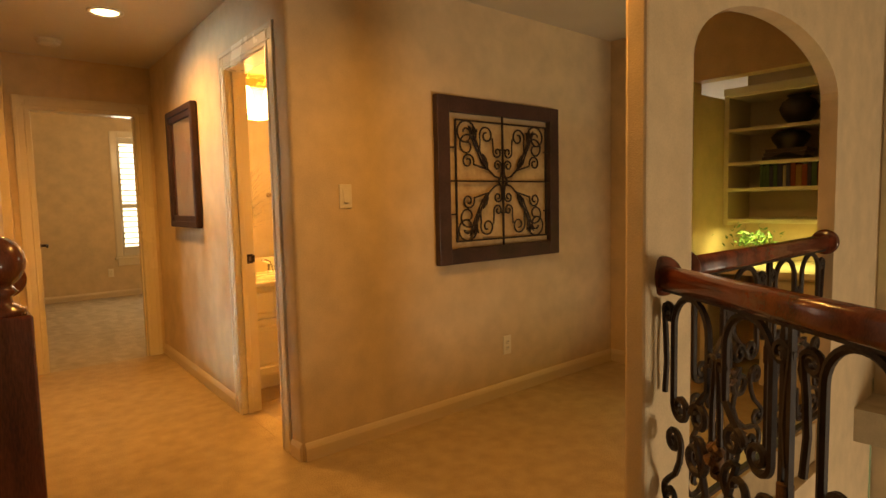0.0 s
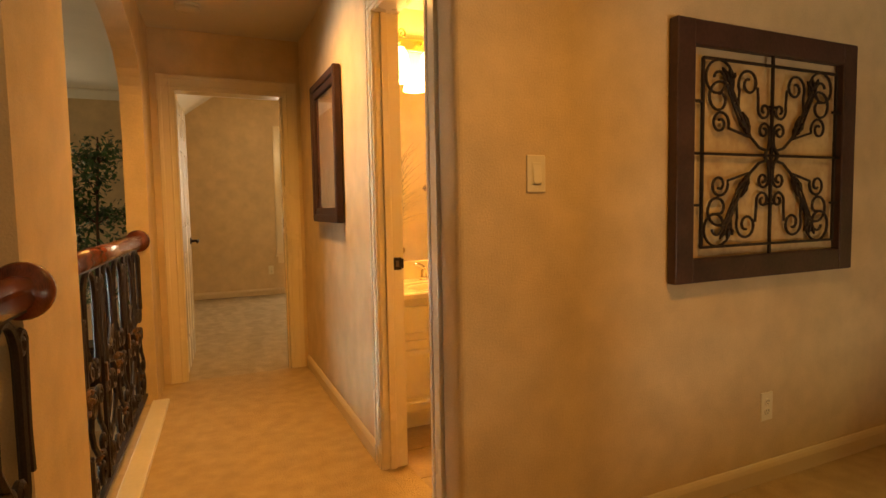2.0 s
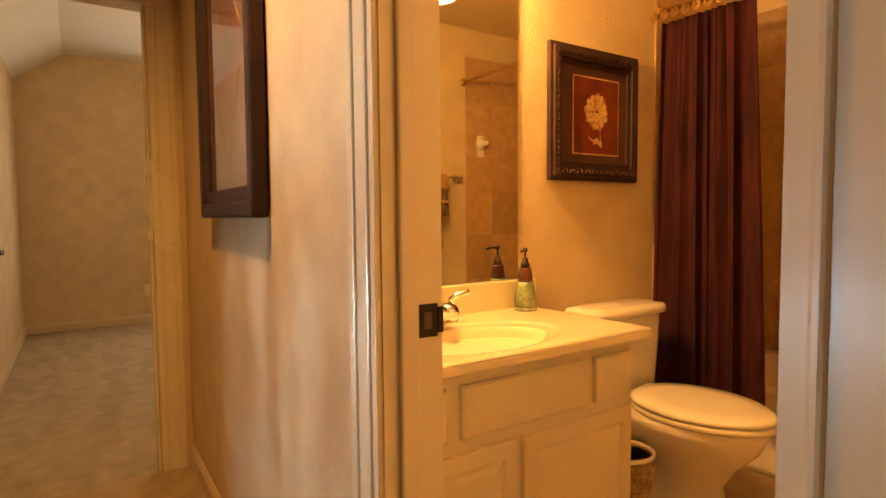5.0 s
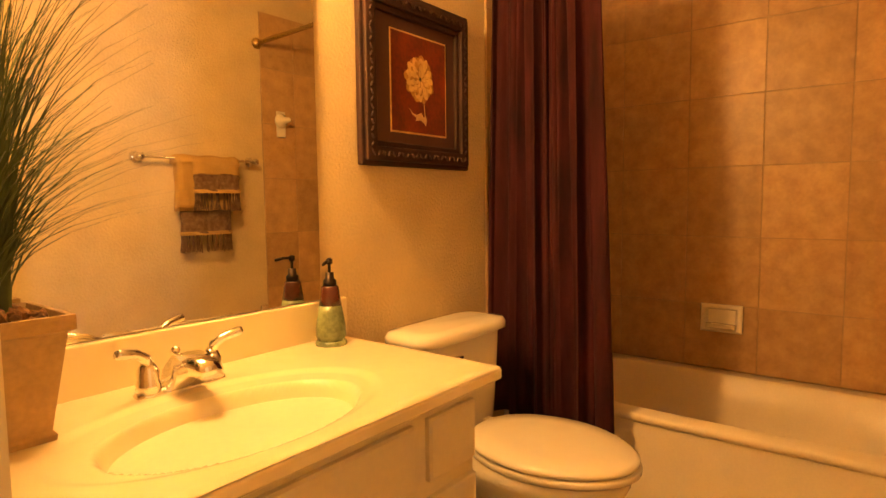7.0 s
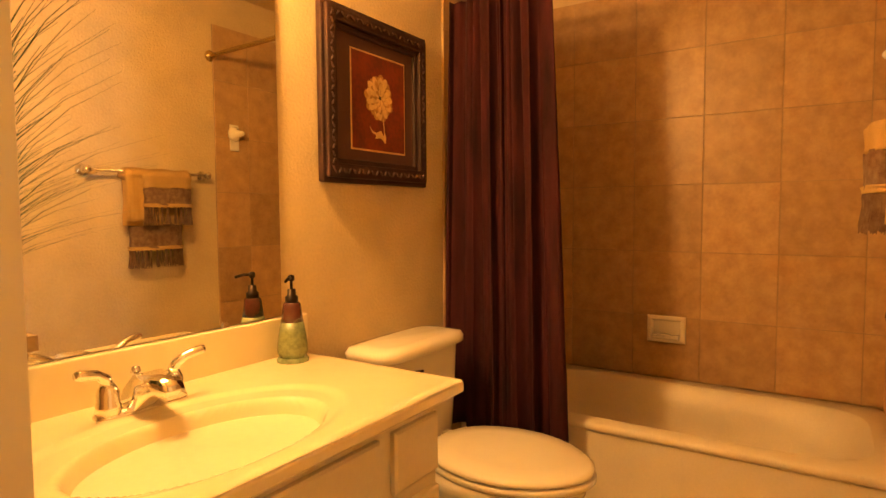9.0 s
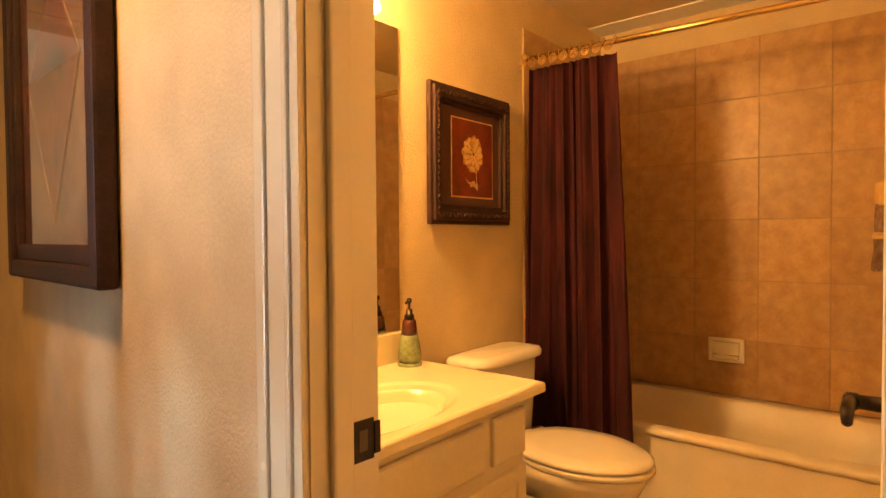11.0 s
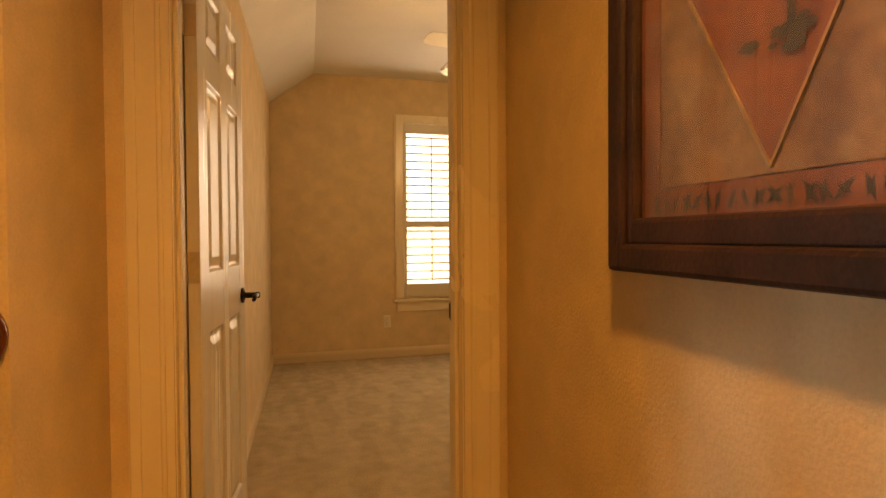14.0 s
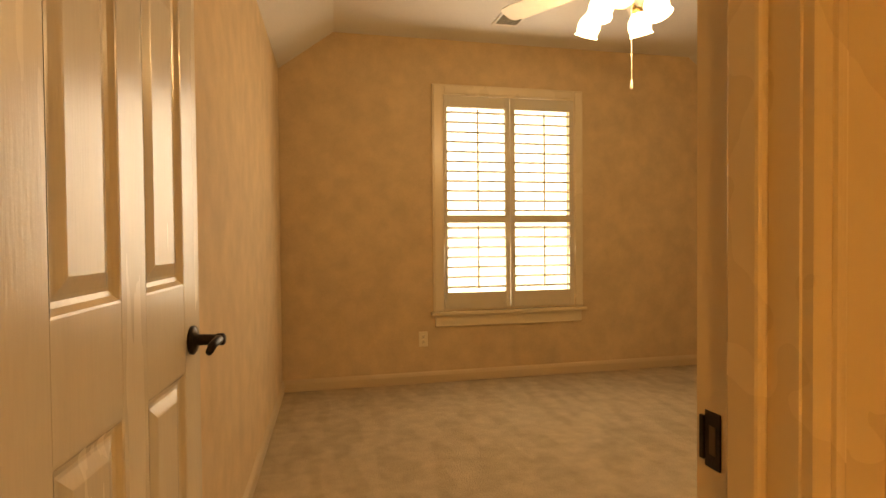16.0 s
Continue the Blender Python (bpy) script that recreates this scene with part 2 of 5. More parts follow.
def tube(bm, pts, r, n=6, flat=1.0):
    """A bar swept along points; r is one radius or one for each point."""
    pts = [Vector(p) for p in pts]
    rs = r if isinstance(r, (list, tuple)) else [r] * len(pts)
    rings, up = [], None
    for i, p in enumerate(pts):
        d = (pts[min(i + 1, len(pts) - 1)] - pts[max(i - 1, 0)]).normalized()
        if up is None:
            up = d.orthogonal().normalized()
        up = (up - d * up.dot(d))
        up = up.normalized() if up.length > 1e-6 else d.orthogonal().normalized()
        side = d.cross(up)
        rings.append([bm.verts.new(p + (up * math.cos(2 * math.pi * k / n) + side * math.sin(2 * math.pi * k / n) * flat) * rs[i]) for k in range(n)])
    for a, b in zip(rings, rings[1:]):
        for k in range(n):
            bm.faces.new((a[k], a[(k + 1) % n], b[(k + 1) % n], b[k]))
    bm.faces.new(rings[0])
    bm.faces.new(rings[-1])
    return bm


def profile_run(bm, section, p0, p1, out):
    """A moulding: section of (out, up) pairs swept straight from p0 to p1."""
    p0, p1, out = Vector(p0), Vector(p1), Vector(out).normalized()
    up = (p1 - p0).cross(out).normalized()
    if up.z < -0.5:
        up = -up
    a = [bm.verts.new(p0 + out * o + up * u) for o, u in section]
    b = [bm.verts.new(p1 + out * o + up * u) for o, u in section]
    for i in range(len(section)):
        j = (i + 1) % len(section)
        bm.faces.new((a[i], a[j], b[j], b[i]))
    bm.faces.new(a)
    bm.faces.new(b)
    return bm


def arch_fill(bm, axis, at0, at1, a0, a1, spring, rise, top, n=24):
    """The wall above an arched opening; axis is the way that the wall runs."""
    def p(u, w, z):
        return (u, w, z) if axis == "x" else (w, u, z)
    mid, half = (a0 + a1) / 2, (a1 - a0) / 2
    cols = []
    for i in range(n + 1):
        u = mid - half * math.cos(math.pi * i / n)
        z = spring + rise * math.sqrt(max(0, 1 - ((u - mid) / half) ** 2))
        cols.append([bm.verts.new(p(u, w, zz)) for w in (at0, at1) for zz in (z, top)])
    for a, b in zip(cols, cols[1:]):
        bm.faces.new((a[0], b[0], b[1], a[1]))
        bm.faces.new((a[2], a[3], b[3], b[2]))
        bm.faces.new((a[0], a[2], b[2], b[0]))
        bm.faces.new((a[1], b[1], b[3], a[3]))
    return bm


BASE = [(0, 0), (0.014, 0), (0.014, 0.06), (0.009, 0.075), (0.004, 0.085), (0, 0.09)]


def baseboard(p0, p1, out):
    return structure("baseboard", profile_run(bmesh.new(), BASE, p0, p1, out), BASEMAT)


# ---- the shell ----
H = 2.42
LOW = -2.9
FZ = 0.02  # hall carpet
LEAN = 0.045  # the corridor runs a little askew to the hall


def arc_x(y):
    """The arcade's line on the plan."""
    return 0.29 + 0.0863 * (y - 4.8)


def leaned(bm):
    """Turns what was built square onto the corridor wall's line."""
    for v in bm.verts:
        v.co.x += LEAN * (v.co.y - 2.42)
    return bm


# hall and corridor floors
w = bx(box(0.18, 4.0, 0.93, 2.42, -0.2, FZ), 0.18, 1.40, 2.42, 5.205, -0.2, FZ)
for v in w.verts:
    if v.co.x < 0.2:
        v.co.x = arc_x(v.co.y) - 0.02
structure("floor_hall", w, CARPET, "tan cut-pile carpet")
structure("floor_landing", box(-0.4, 1.70, -2.5, 0.929, -0.2, FZ - 0.001), CARPET, "tan cut-pile carpet")
structure("floor_bedroom", box(0.40, 5.0, 5.206, 9.48, -0.2, -0.002), BEDCARPET, "beige cut-pile carpet with vacuum marks")
structure("floor_game_room", box(4.001, 10.7, -1.5, 6.7, -0.2, -0.003), BEDCARPET, "pale carpet")
structure("floor_bathroom", box(1.401, 4.2, 2.50, 4.3, -0.2, -0.01), GROUT, "tiled floor")
structure("threshold", leaned(box(1.262, 1.362, 2.651, 3.262, -0.012, 0.0215)), CARPET)
# grille wall, with a rounded end
wb = box(1.248, 4.36, 2.42, 2.54, 0, H, 0.0)
bmesh.ops.bevel(wb, geom=[e for e in wb.edges if all(abs(v.co.x - 1.248) < 0.001 and abs(v.co.y - 2.42) < 0.001 for v in e.verts)], offset=0.02, segments=4, profile=0.5, affect="EDGES")
structure("wall_hall", wb, WALL, "tan orange-peel wall")
# corridor wall with the bathroom doorway
w = box(1.248, 1.35, 2.5405, 2.638, 0, H)
bx(w, 1.248, 1.35, 3.277, 5.205, 0, H)
bx(w, 1.248, 1.35, 2.638, 3.277, 2.055, H)
structure("wall_corridor", leaned(w), WALL, "tan orange-peel wall")
# bedroom door wall
w = box(0.30, 0.511, 5.206, 5.32, 0, H + 0.6)
bx(w, 1.262, 5.0, 5.206, 5.32, 0, H + 0.6)
bx(w, 0.511, 1.262, 5.206, 5.32, 2.036, H + 0.6)
structure("wall_bedroom_door", w, WALL, "tan orange-peel wall")
# arcade between corridor and living room
def on_arcade(bm):
    for v in bm.verts:
        v.co.x += arc_x(v.co.y)
    return bm


structure("pier_north", on_arcade(box(-0.06, 0.06, 4.79, 5.205, -0.5, H)), WALL, "tan pier beside the bedroom door")
structure("pier_south", on_arcade(box(-0.13, 0.058, 2.42, 2.962, -0.5, H)), WALL, "tan pier between the railings")
w = arch_fill(bmesh.new(), "y", -0.06, 0.06, 2.9625, 4.7895, 1.90, 0.36, H)
structure("wall_arcade", on_arcade(w), WALL, "tan wall over an arched opening")
w = arch_fill(bmesh.new(), "y", -0.06, 0.06, 1.25, 2.4195, 1.90, 0.30, H)
structure("wall_arcade_south", on_arcade(w), WALL, "tan wall over an arched opening")
w = box(-0.05, 0.05, 0.9, 5.205, LOW, -0.2)
for v in w.verts:
    v.co.x += arc_x(v.co.y)
structure("wall_under_arcade", w, WALL)
# stairwell arcade
w = box(1.70, 2.01, 0.87, 0.95, LOW, H, 0.012)
bx(w, 3.54, 4.36, 0.87, 0.95, LOW, H)
arch_fill(w, "x", 0.87, 0.95, 2.0, 3.54, 1.745, 0.28, H)
bx(w, 2.0, 3.54, 0.88, 0.94, LOW, -0.2)
structure("wall_stair_arcade", w, WALL, "tan wall with an arched opening")
# wall at the hall's end: game room opening and desk niche
w = box(3.842, 3.96, 2.125, 2.419, 0, H)
bx(w, 3.842, 3.96, 1.79, 2.125, 1.95, H)
bx(w, 3.842, 4.75, 1.79, 1.84, 0, 1.95)
bx(w, 4.70, 4.80, 0.951, 1.79, 0, H)
bx(w, 3.842, 3.96, 0.951, 1.79, 2.02, H)
structure("wall_hall_end", w, WALL, "tan wall with a squared opening")
structure("ceiling_hall", box(0.17, 4.8, -2.5, 5.205, H, H + 0.1), CEIL)
structure("ceiling_entry", box(-0.6, 0.169, -2.5, 1.3, H, H + 0.1), CEIL)
# bathroom
structure("wall_bath_mirror", box(1.41, 4.36, 4.2, 4.32, 0, H), BATHWALL, "golden beige orange-peel wall")
structure("wall_bath_south", box(1.3605, 4.159, 2.5405, 2.645, -0.005, H), BATHWALL)
structure("wall_bath_end", box(4.16, 4.36, 2.5405, 4.2, 0, H), BATHWALL)
structure("wall_bath_entry", leaned(bx(bx(box(1.351, 1.359, 3.277, 4.2, 0, H), 1.351, 1.359, 2.6455, 2.6475, 0, H), 1.351, 1.359, 2.6475, 3.277, 2.055, H)), BATHWALL)
structure("ceiling_bath", box(1.371, 4.16, 2.5405, 4.2, H - 0.012, H - 0.002), BATHWALL)
# bedroom
w = box(0.58, 0.68, 5.321, 9.36, 0, 2.45)
for v in w.verts:
    v.co.x -= 0.0448 * (9.36 - v.co.y)
structure("wall_bedroom_left", w, WALL, "beige wall")
structure("wall_bedroom_right", box(4.6, 4.7, 5.321, 9.36, 0, 2.45), WALL)
w = box(0.40, 1.94, 9.37, 9.49, 0, 2.9)
bx(w, 3.07, 5.0, 9.37, 9.49, 0, 2.9)
bx(w, 1.94, 3.07, 9.37, 9.49, 0, 0.57)
bx(w, 1.94, 3.07, 9.37, 9.49, 2.30, 2.9)
structure("wall_bedroom_back", w, WALL, "beige wall with a shuttered window")
w = bmesh.new()
section = ((0.58, 2.44), (0.68, 2.44), (1.09, 2.74), (4.19, 2.74), (4.60, 2.44), (4.7, 2.44), (4.7, 2.86), (0.58, 2.86))
a = [w.verts.new((x - (0.181 if x < 2 else 0), 5.321, z)) for x, z in section]
b = [w.verts.new((x, 9.369, z)) for x, z in section]
for i in range(8):
    w.faces.new((a[i], a[(i + 1) % 8], b[(i + 1) % 8], b[i]))
w.faces.new(a)
w.faces.new(b)
structure("ceiling_bedroom", w, BEDCEIL, "off-white coved ceiling")
# living room below and beyond
structure("wall_living_right", box(0.29, 0.39, 5.321, 9.48, LOW, 3.0), WALL)
w = box(-6.2, -2.33, 9.49, 9.62, LOW, 3.0)
bx(w, -0.85, 0.398, 9.491, 9.62, LOW, 3.0)
bx(w, -2.33, -0.85, 9.49, 9.62, LOW, -1.25)
bx(w, -2.33, -0.85, 9.49, 9.62, 1.42, 3.0)
structure("wall_living_back", w, WALL, "tan wall with a tall window")
# opening in the left wall is invented for the corridor's cool patch of light
w = box(-6.2, -6.0, -5.0, 5.6, LOW, 3.0)
bx(w, -6.2, -6.0, 6.6, 9.49, LOW, 3.0)
bx(w, -6.2, -6.0, 5.6, 6.6, LOW, -1.9)
bx(w, -6.2, -6.0, 5.6, 6.6, 2.7, 3.0)
structure("wall_living_left", w, WALL)
structure("ceiling_living", box(-6.2, 0.169, 1.3, 9.62, 2.75, 2.85), CEIL)
structure("ceiling_living_front", box(-6.2, -0.6, -5.0, 1.3, 2.75, 2.85), CEIL)
structure("floor_living", box(-6.2, 4.4, -5.0, 9.62, LOW - 0.1, LOW), CARPET)
structure("crown_moulding", profile_run(bmesh.new(), [(0, 0), (0.09, 0.09), (0.09, 0.11), (0, 0.11)], (-6.0, 9.49, 2.64), (0.29, 9.49, 2.64), (0, -1, 0)), WHITE)
# the gap low in this wall is added to let light into the stairwell
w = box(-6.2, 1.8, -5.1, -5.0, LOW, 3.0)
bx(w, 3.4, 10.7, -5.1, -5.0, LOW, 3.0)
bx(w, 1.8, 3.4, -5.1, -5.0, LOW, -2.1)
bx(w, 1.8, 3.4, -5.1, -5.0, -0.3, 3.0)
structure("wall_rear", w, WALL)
structure("wall_stair_side", box(4.4, 4.5, -5.0, 0.869, LOW, 3.0), WALL)
structure("ceiling_stair", box(0.16, 4.5, -5.0, -2.5, H, H + 0.1), CEIL)
# game room
w = box(10.5, 10.62, -1.5, 3.4, 0, H)
bx(w, 10.5, 10.62, 6.2, 6.7, 0, H)
bx(w, 10.5, 10.62, 3.4, 6.2, 0, 1.5)
bx(w, 10.5, 10.62, 3.4, 6.2, 2.03, H)
for y in (4.05, 5.2):
    bx(w, 10.5, 10.62, y - 0.2 + (0.25 if y > 5 else 0.0), y + 0.2, 1.5, 2.03)
structure("wall_game_far", w, WALL, "tan wall with small high windows")
structure("wall_game_north", box(4.361, 10.62, 6.6, 6.7, 0, H), WALL)
structure("wall_game_south", box(4.5, 10.62, -1.6, -1.5, 0, H), WALL)
structure("wall_game_west", box(4.361, 4.39, 2.42, 6.6, 0, H), WALL)
structure("ceiling_game", box(3.99, 10.62, -1.6, 6.7, 2.40, 2.449), BEDCEIL)
# ground outside
structure("ground", box(-200, 200, -200, 200, LOW - 0.35, LOW - 0.15), mat("lawn", (0.09, 0.12, 0.04), 0.9, 0.3, 0.3, 20, 0.3))
# the entry and living-side sheets glow behind openings that are only added
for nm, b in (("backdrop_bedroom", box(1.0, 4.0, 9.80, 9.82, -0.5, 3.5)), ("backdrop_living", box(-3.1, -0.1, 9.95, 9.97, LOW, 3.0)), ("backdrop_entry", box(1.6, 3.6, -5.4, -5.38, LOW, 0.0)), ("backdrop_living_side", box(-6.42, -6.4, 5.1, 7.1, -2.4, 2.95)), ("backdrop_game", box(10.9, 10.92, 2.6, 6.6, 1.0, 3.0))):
    structure(nm, b, OUTSIDE, "overexposed daylight outside a real or added window")

# baseboards
baseboard((1.258, 2.42, FZ), (3.842, 2.42, FZ), (0, -1, 0))
baseboard((1.248 + LEAN * 0.945, 3.365, FZ), (1.248 + LEAN * 2.785, 5.205, FZ), (-1, LEAN, 0))
baseboard((1.249, 2.43, FZ), (1.248 + LEAN * 0.12, 2.54, FZ), (-1, LEAN, 0))
baseboard((3.842, 2.125, FZ), (3.842, 2.42, FZ), (-1, 0, 0))
baseboard((0.68, 9.37, 0), (4.6, 9.37, 0), (0, -1, 0))
baseboard((0.4995, 5.375, 0), (0.68, 9.37, 0), (1, -0.0448, 0))
baseboard((4.6, 5.325, 0), (4.6, 9.37, 0), (-1, 0, 0))
w = box(0.03, 0.125, 2.967, 4.789, FZ - 0.004, FZ + 0.025, 0.006)
bx(w, 0.03, 0.125, 1.4, 2.42, FZ - 0.004, FZ + 0.025, 0.006)
for v in w.verts:
    v.co.x += arc_x(v.co.y)
structure("curb", w, CURBMAT, "painted wooden curb")
structure("curb_stair", box(2.01, 3.54, 0.951, 1.05, FZ - 0.004, FZ + 0.025, 0.006), CURBMAT, "painted wooden curb")


def casing(name, plane, at, a0, a1, top, out):
    """Door casing round an opening a0..a1, on the plane axis=at, proud towards out."""
    e = thing(name, "cream enamelled door casing", "door casing")
    e["kind"] = "structure"
    n = 0.10

    def strip(bm, c0, c1, z0, z1, d, bevel=0.0):
        if plane == "x":
            bx(bm, *sorted((at, at + out * d)), c0, c1, z0, z1, bevel, 2)
        else:
            bx(bm, c0, c1, *sorted((at, at + out * d)), z0, z1, bevel, 2)

    for c0, c1 in ((a0 - n, a0), (a1, a1 + n)):
        bm = bmesh.new()
        strip(bm, c0, c1, 0, top + n, 0.012)
        for o, w2 in ((0.002, 0.026), (0.070, 0.012)):
            c = c0 + o if c0 < a0 else c1 - o - w2
            strip(bm, c, c + w2, 0, top + n - 0.002, 0.017, 0.004)
        part("casing_leg", bm, TRIM, e)
    bm = bmesh.new()
    strip(bm, a0 - n, a1 + n, top, top + n, 0.0125)
    for o, w2 in ((0.002, 0.026), (0.070, 0.012)):
        strip(bm, a0 - n + 0.004, a1 + n - 0.004, top + n - o - w2, top + n - o, 0.0175, 0.004)
    part("casing_head", bm, TRIM, e)
    return e


casing("door_casing_bath", "x", 1.248, 2.646, 3.267, 2.045, -1).matrix_basis = pose(1.248, 2.42, 0, 0, 0, -math.degrees(LEAN)) @ pose(-1.248, -2.42, 0)
casing("door_casing_bedroom", "y", 5.206, 0.525, 1.246, 2.02, -1)
w = box(1.2465, 1.3605, 2.638, 2.650, 0, 2.05)
bx(w, 1.2465, 1.3605, 3.263, 3.277, 0, 2.05)
bx(w, 1.2465, 1.3605, 2.638, 3.277, 2.041, 2.0545)
bx(w, 1.274, 1.308, 3.251, 3.263, 0, 2.041, 0.004)
bx(w, 1.274, 1.308, 2.650, 2.660, 0, 2.041, 0.004)
structure("door_jamb_bath", leaned(w), TRIM)
w = box(0.512, 0.528, 5.2045, 5.372, 0, 2.03)
bx(w, 1.243, 1.2615, 5.2045, 5.33, 0, 2.03)
bx(w, 0.512, 1.2615, 5.2045, 5.33, 2.017, 2.0355)
bx(w, 0.528, 0.540, 5.235, 5.275, 0, 2.017, 0.004)
bx(w, 1.231, 1.243, 5.235, 5.275, 0, 2.017, 0.004)
structure("door_jamb_bedroom", w, TRIM)

# ---- wrought iron ----


def spiral(centre, r0, r1, a0, turns, n=26):
    return [(centre[0] + (r0 + (r1 - r0) * i / n) * math.cos(radians(a0) + turns * 2 * math.pi * i / n),
             centre[1] + (r0 + (r1 - r0) * i / n) * math.sin(radians(a0) + turns * 2 * math.pi * i / n)) for i in range(n + 1)]


def bar2(name, pts, r, parent, to3, material=IRON, n=6, mirror=None):
    bm = bmesh.new()
    tube(bm, [to3(u, v) for u, v in pts], r, n)
    return part(name, bm, material, parent, smooth=n > 6)


def leaf_casting(name, parent, at, size, to3):
    """A cast cluster of leaves and a pod on the bars."""
    bm = bmesh.new()
    rng = random.Random(5)
    for i in range(9):
        a, r = rng.uniform(0, 6.28), size * rng.uniform(0.1, 0.5)
        u, v = at[0] + math.cos(a) * r * 0.6, at[1] + math.sin(a) * r
        c = Vector(to3(u, v))
        bmesh.ops.create_icosphere(bm, subdivisions=1, radius=size * rng.uniform(0.18, 0.3),
                                   matrix=Matrix.Translation(c) @ pose(0, 0, 0, rng.uniform(0, 90), rng.uniform(0, 90), rng.uniform(0, 90)) @ Matrix.Diagonal((0.6, 0.75, 1.3, 1)))
    return part(name, bm, BRONZE, parent, "aged bronze leaf casting")


HANDRAIL = [(-0.032, -0.012), (-0.024, -0.03), (0.024, -0.03), (0.032, -0.012), (0.026, 0.006), (0.032, 0.02), (0.022, 0.036), (0, 0.042), (-0.022, 0.036), (-0.032, 0.02), (-0.026, 0.006)]


def railing(label, p0, p1, ends, top=1.04, modules=3):
    """A mahogany handrail over panels of forged scrolls, from p0 to p1 on the plan."""
    a, b = Vector((*p0, 0)), Vector((*p1, 0))
    d = (b - a)
    length = d.length
    e = thing("railing", label, "railing", (a.x, a.y, 0), math.degrees(math.atan2(d.y, d.x)), "hall railings")
    to3 = lambda u, v: (u, 0.0, v)
    bm = bmesh.new()
    va = [bm.verts.new((0, o, top + h)) for o, h in HANDRAIL]
    vb = [bm.verts.new((length, o, top + h)) for o, h in HANDRAIL]
    for i in range(len(HANDRAIL)):
        j = (i + 1) % len(HANDRAIL)
        bm.faces.new((va[i], va[j], vb[j], vb[i]))
    bm.faces.new(va)
    bm.faces.new(vb)
    part("handrail", bm, MAHOGANY, e, "polished mahogany handrail", smooth=True)
    for u, s in ends:
        part("rosette", lathe(bmesh.new(), [(0.0, 0.034 * s), (0.02, 0.034 * s), (0.036, 0.028 * s), (0.05, 0.02 * s), (0.062, 0.018 * s), (0.067, 0.008 * s), (0.067, 0.0)], 28, (u, 0, top + 0.004), "x"), MAHOGANY, e, "round mahogany rosette", smooth=True)
    part("bottom_bar", box(0, length, -0.012, 0.012, 0.075, 0.093), IRON, e)
    part("top_bar", box(0, length, -0.012, 0.012, top - 0.042, top - 0.030), IRON, e)
    t, w = top - 0.04, length / modules
    for k in range(modules):
        u0 = k * w
        for uu in (u0 + 0.018, u0 + 0.042):
            part("upright", box(uu - 0.007, uu + 0.007, -0.007, 0.007, 0.09, t), IRON, e)
        m = u0 + w / 2
        R, k2 = 0.0115, w / 0.62
        for s in (-1, 1):
            def q(pts):
                return [(m + s * u * k2, v) for u, v in pts]
            # tall hoop under the handrail whose feet roll inward
            hoop = [(0.135 - 0.095 * math.cos(math.pi * i / 14), t - 0.105 + 0.10 * math.sin(math.pi * i / 14)) for i in range(15)]
            bar2("scroll", q(spiral((0.085, 0.60), 0.012, 0.045, 470, -1.30, 26) + [(0.04, 0.70)] + hoop + [(0.23, 0.70)] + spiral((0.185, 0.60), 0.045, 0.012, 0, -1.30, 26)), R, e, to3)
            # great S scroll of the lower half
            bar2("scroll", q(spiral((0.10, 0.475), 0.014, 0.068, 560, -1.30, 30) + [(0.045, 0.385), (0.075, 0.32), (0.14, 0.265), (0.205, 0.25)] + spiral((0.205, 0.175), 0.075, 0.014, 85, -1.35, 30)), R, e, to3)
            # outer S scroll
            bar2("scroll", q(spiral((0.225, 0.475), 0.045, 0.011, 200, -1.35, 26)[::-1] + [(0.19, 0.42), (0.215, 0.37), (0.262, 0.33)] + spiral((0.245, 0.285), 0.045, 0.011, 65, -1.3, 24)), R * 0.9, e, to3)
            # small rolls at the foot and beside the hoops
            bar2("scroll", q([(0.015, 0.30), (0.02, 0.22)] + spiral((0.062, 0.165), 0.046, 0.011, 165, 1.35, 26)), R * 0.9, e, to3)
            bar2("scroll", q([(0.285, 0.62), (0.275, 0.72), (0.28, 0.80)] + spiral((0.262, t - 0.07), 0.032, 0.009, 20, 1.3, 22)), R * 0.85, e, to3)
            bar2("scroll", q([(0.02, 0.56), (0.018, 0.66), (0.012, 0.74)] + spiral((0.028, 0.79), 0.022, 0.007, 200, -1.2, 18)), R * 0.8, e, to3)
        leaf_casting("leaf_casting", e, (m, 0.50), 0.10, to3)
        leaf_casting("leaf_casting", e, (m + 0.15, 0.24), 0.055, to3)
        part("collar", box(u0 + 0.015, u0 + 0.045, -0.015, 0.015, 0.50, 0.58, 0.004), BRONZE, e, "ribbed bronze collar")
    return e


railing("wrought iron scroll railing with mahogany handrail above a painted curb", (arc_x(2.967) - 0.005, 2.967), (arc_x(4.79) - 0.005, 4.79), ((1.8298, -1), (0, 1)), 1.025, modules=3)
railing("short wrought iron scroll railing joining newel post and pier", (arc_x(1.38) + 0.06, 1.38), (arc_x(2.42) + 0.06, 2.42), ((1.0439, -1),), 1.025, modules=2)
railing("wrought iron scroll railing with mahogany handrail over the stairwell", (1.13, -0.1675), (1.80, 0.87), ((1.235, -1),), 1.0, modules=2)
railing("wrought iron scroll railing under the stairwell arch", (2.01, 0.91), (3.54, 0.91), ((1.53, -1), (0, 1)), 1.005, modules=2)

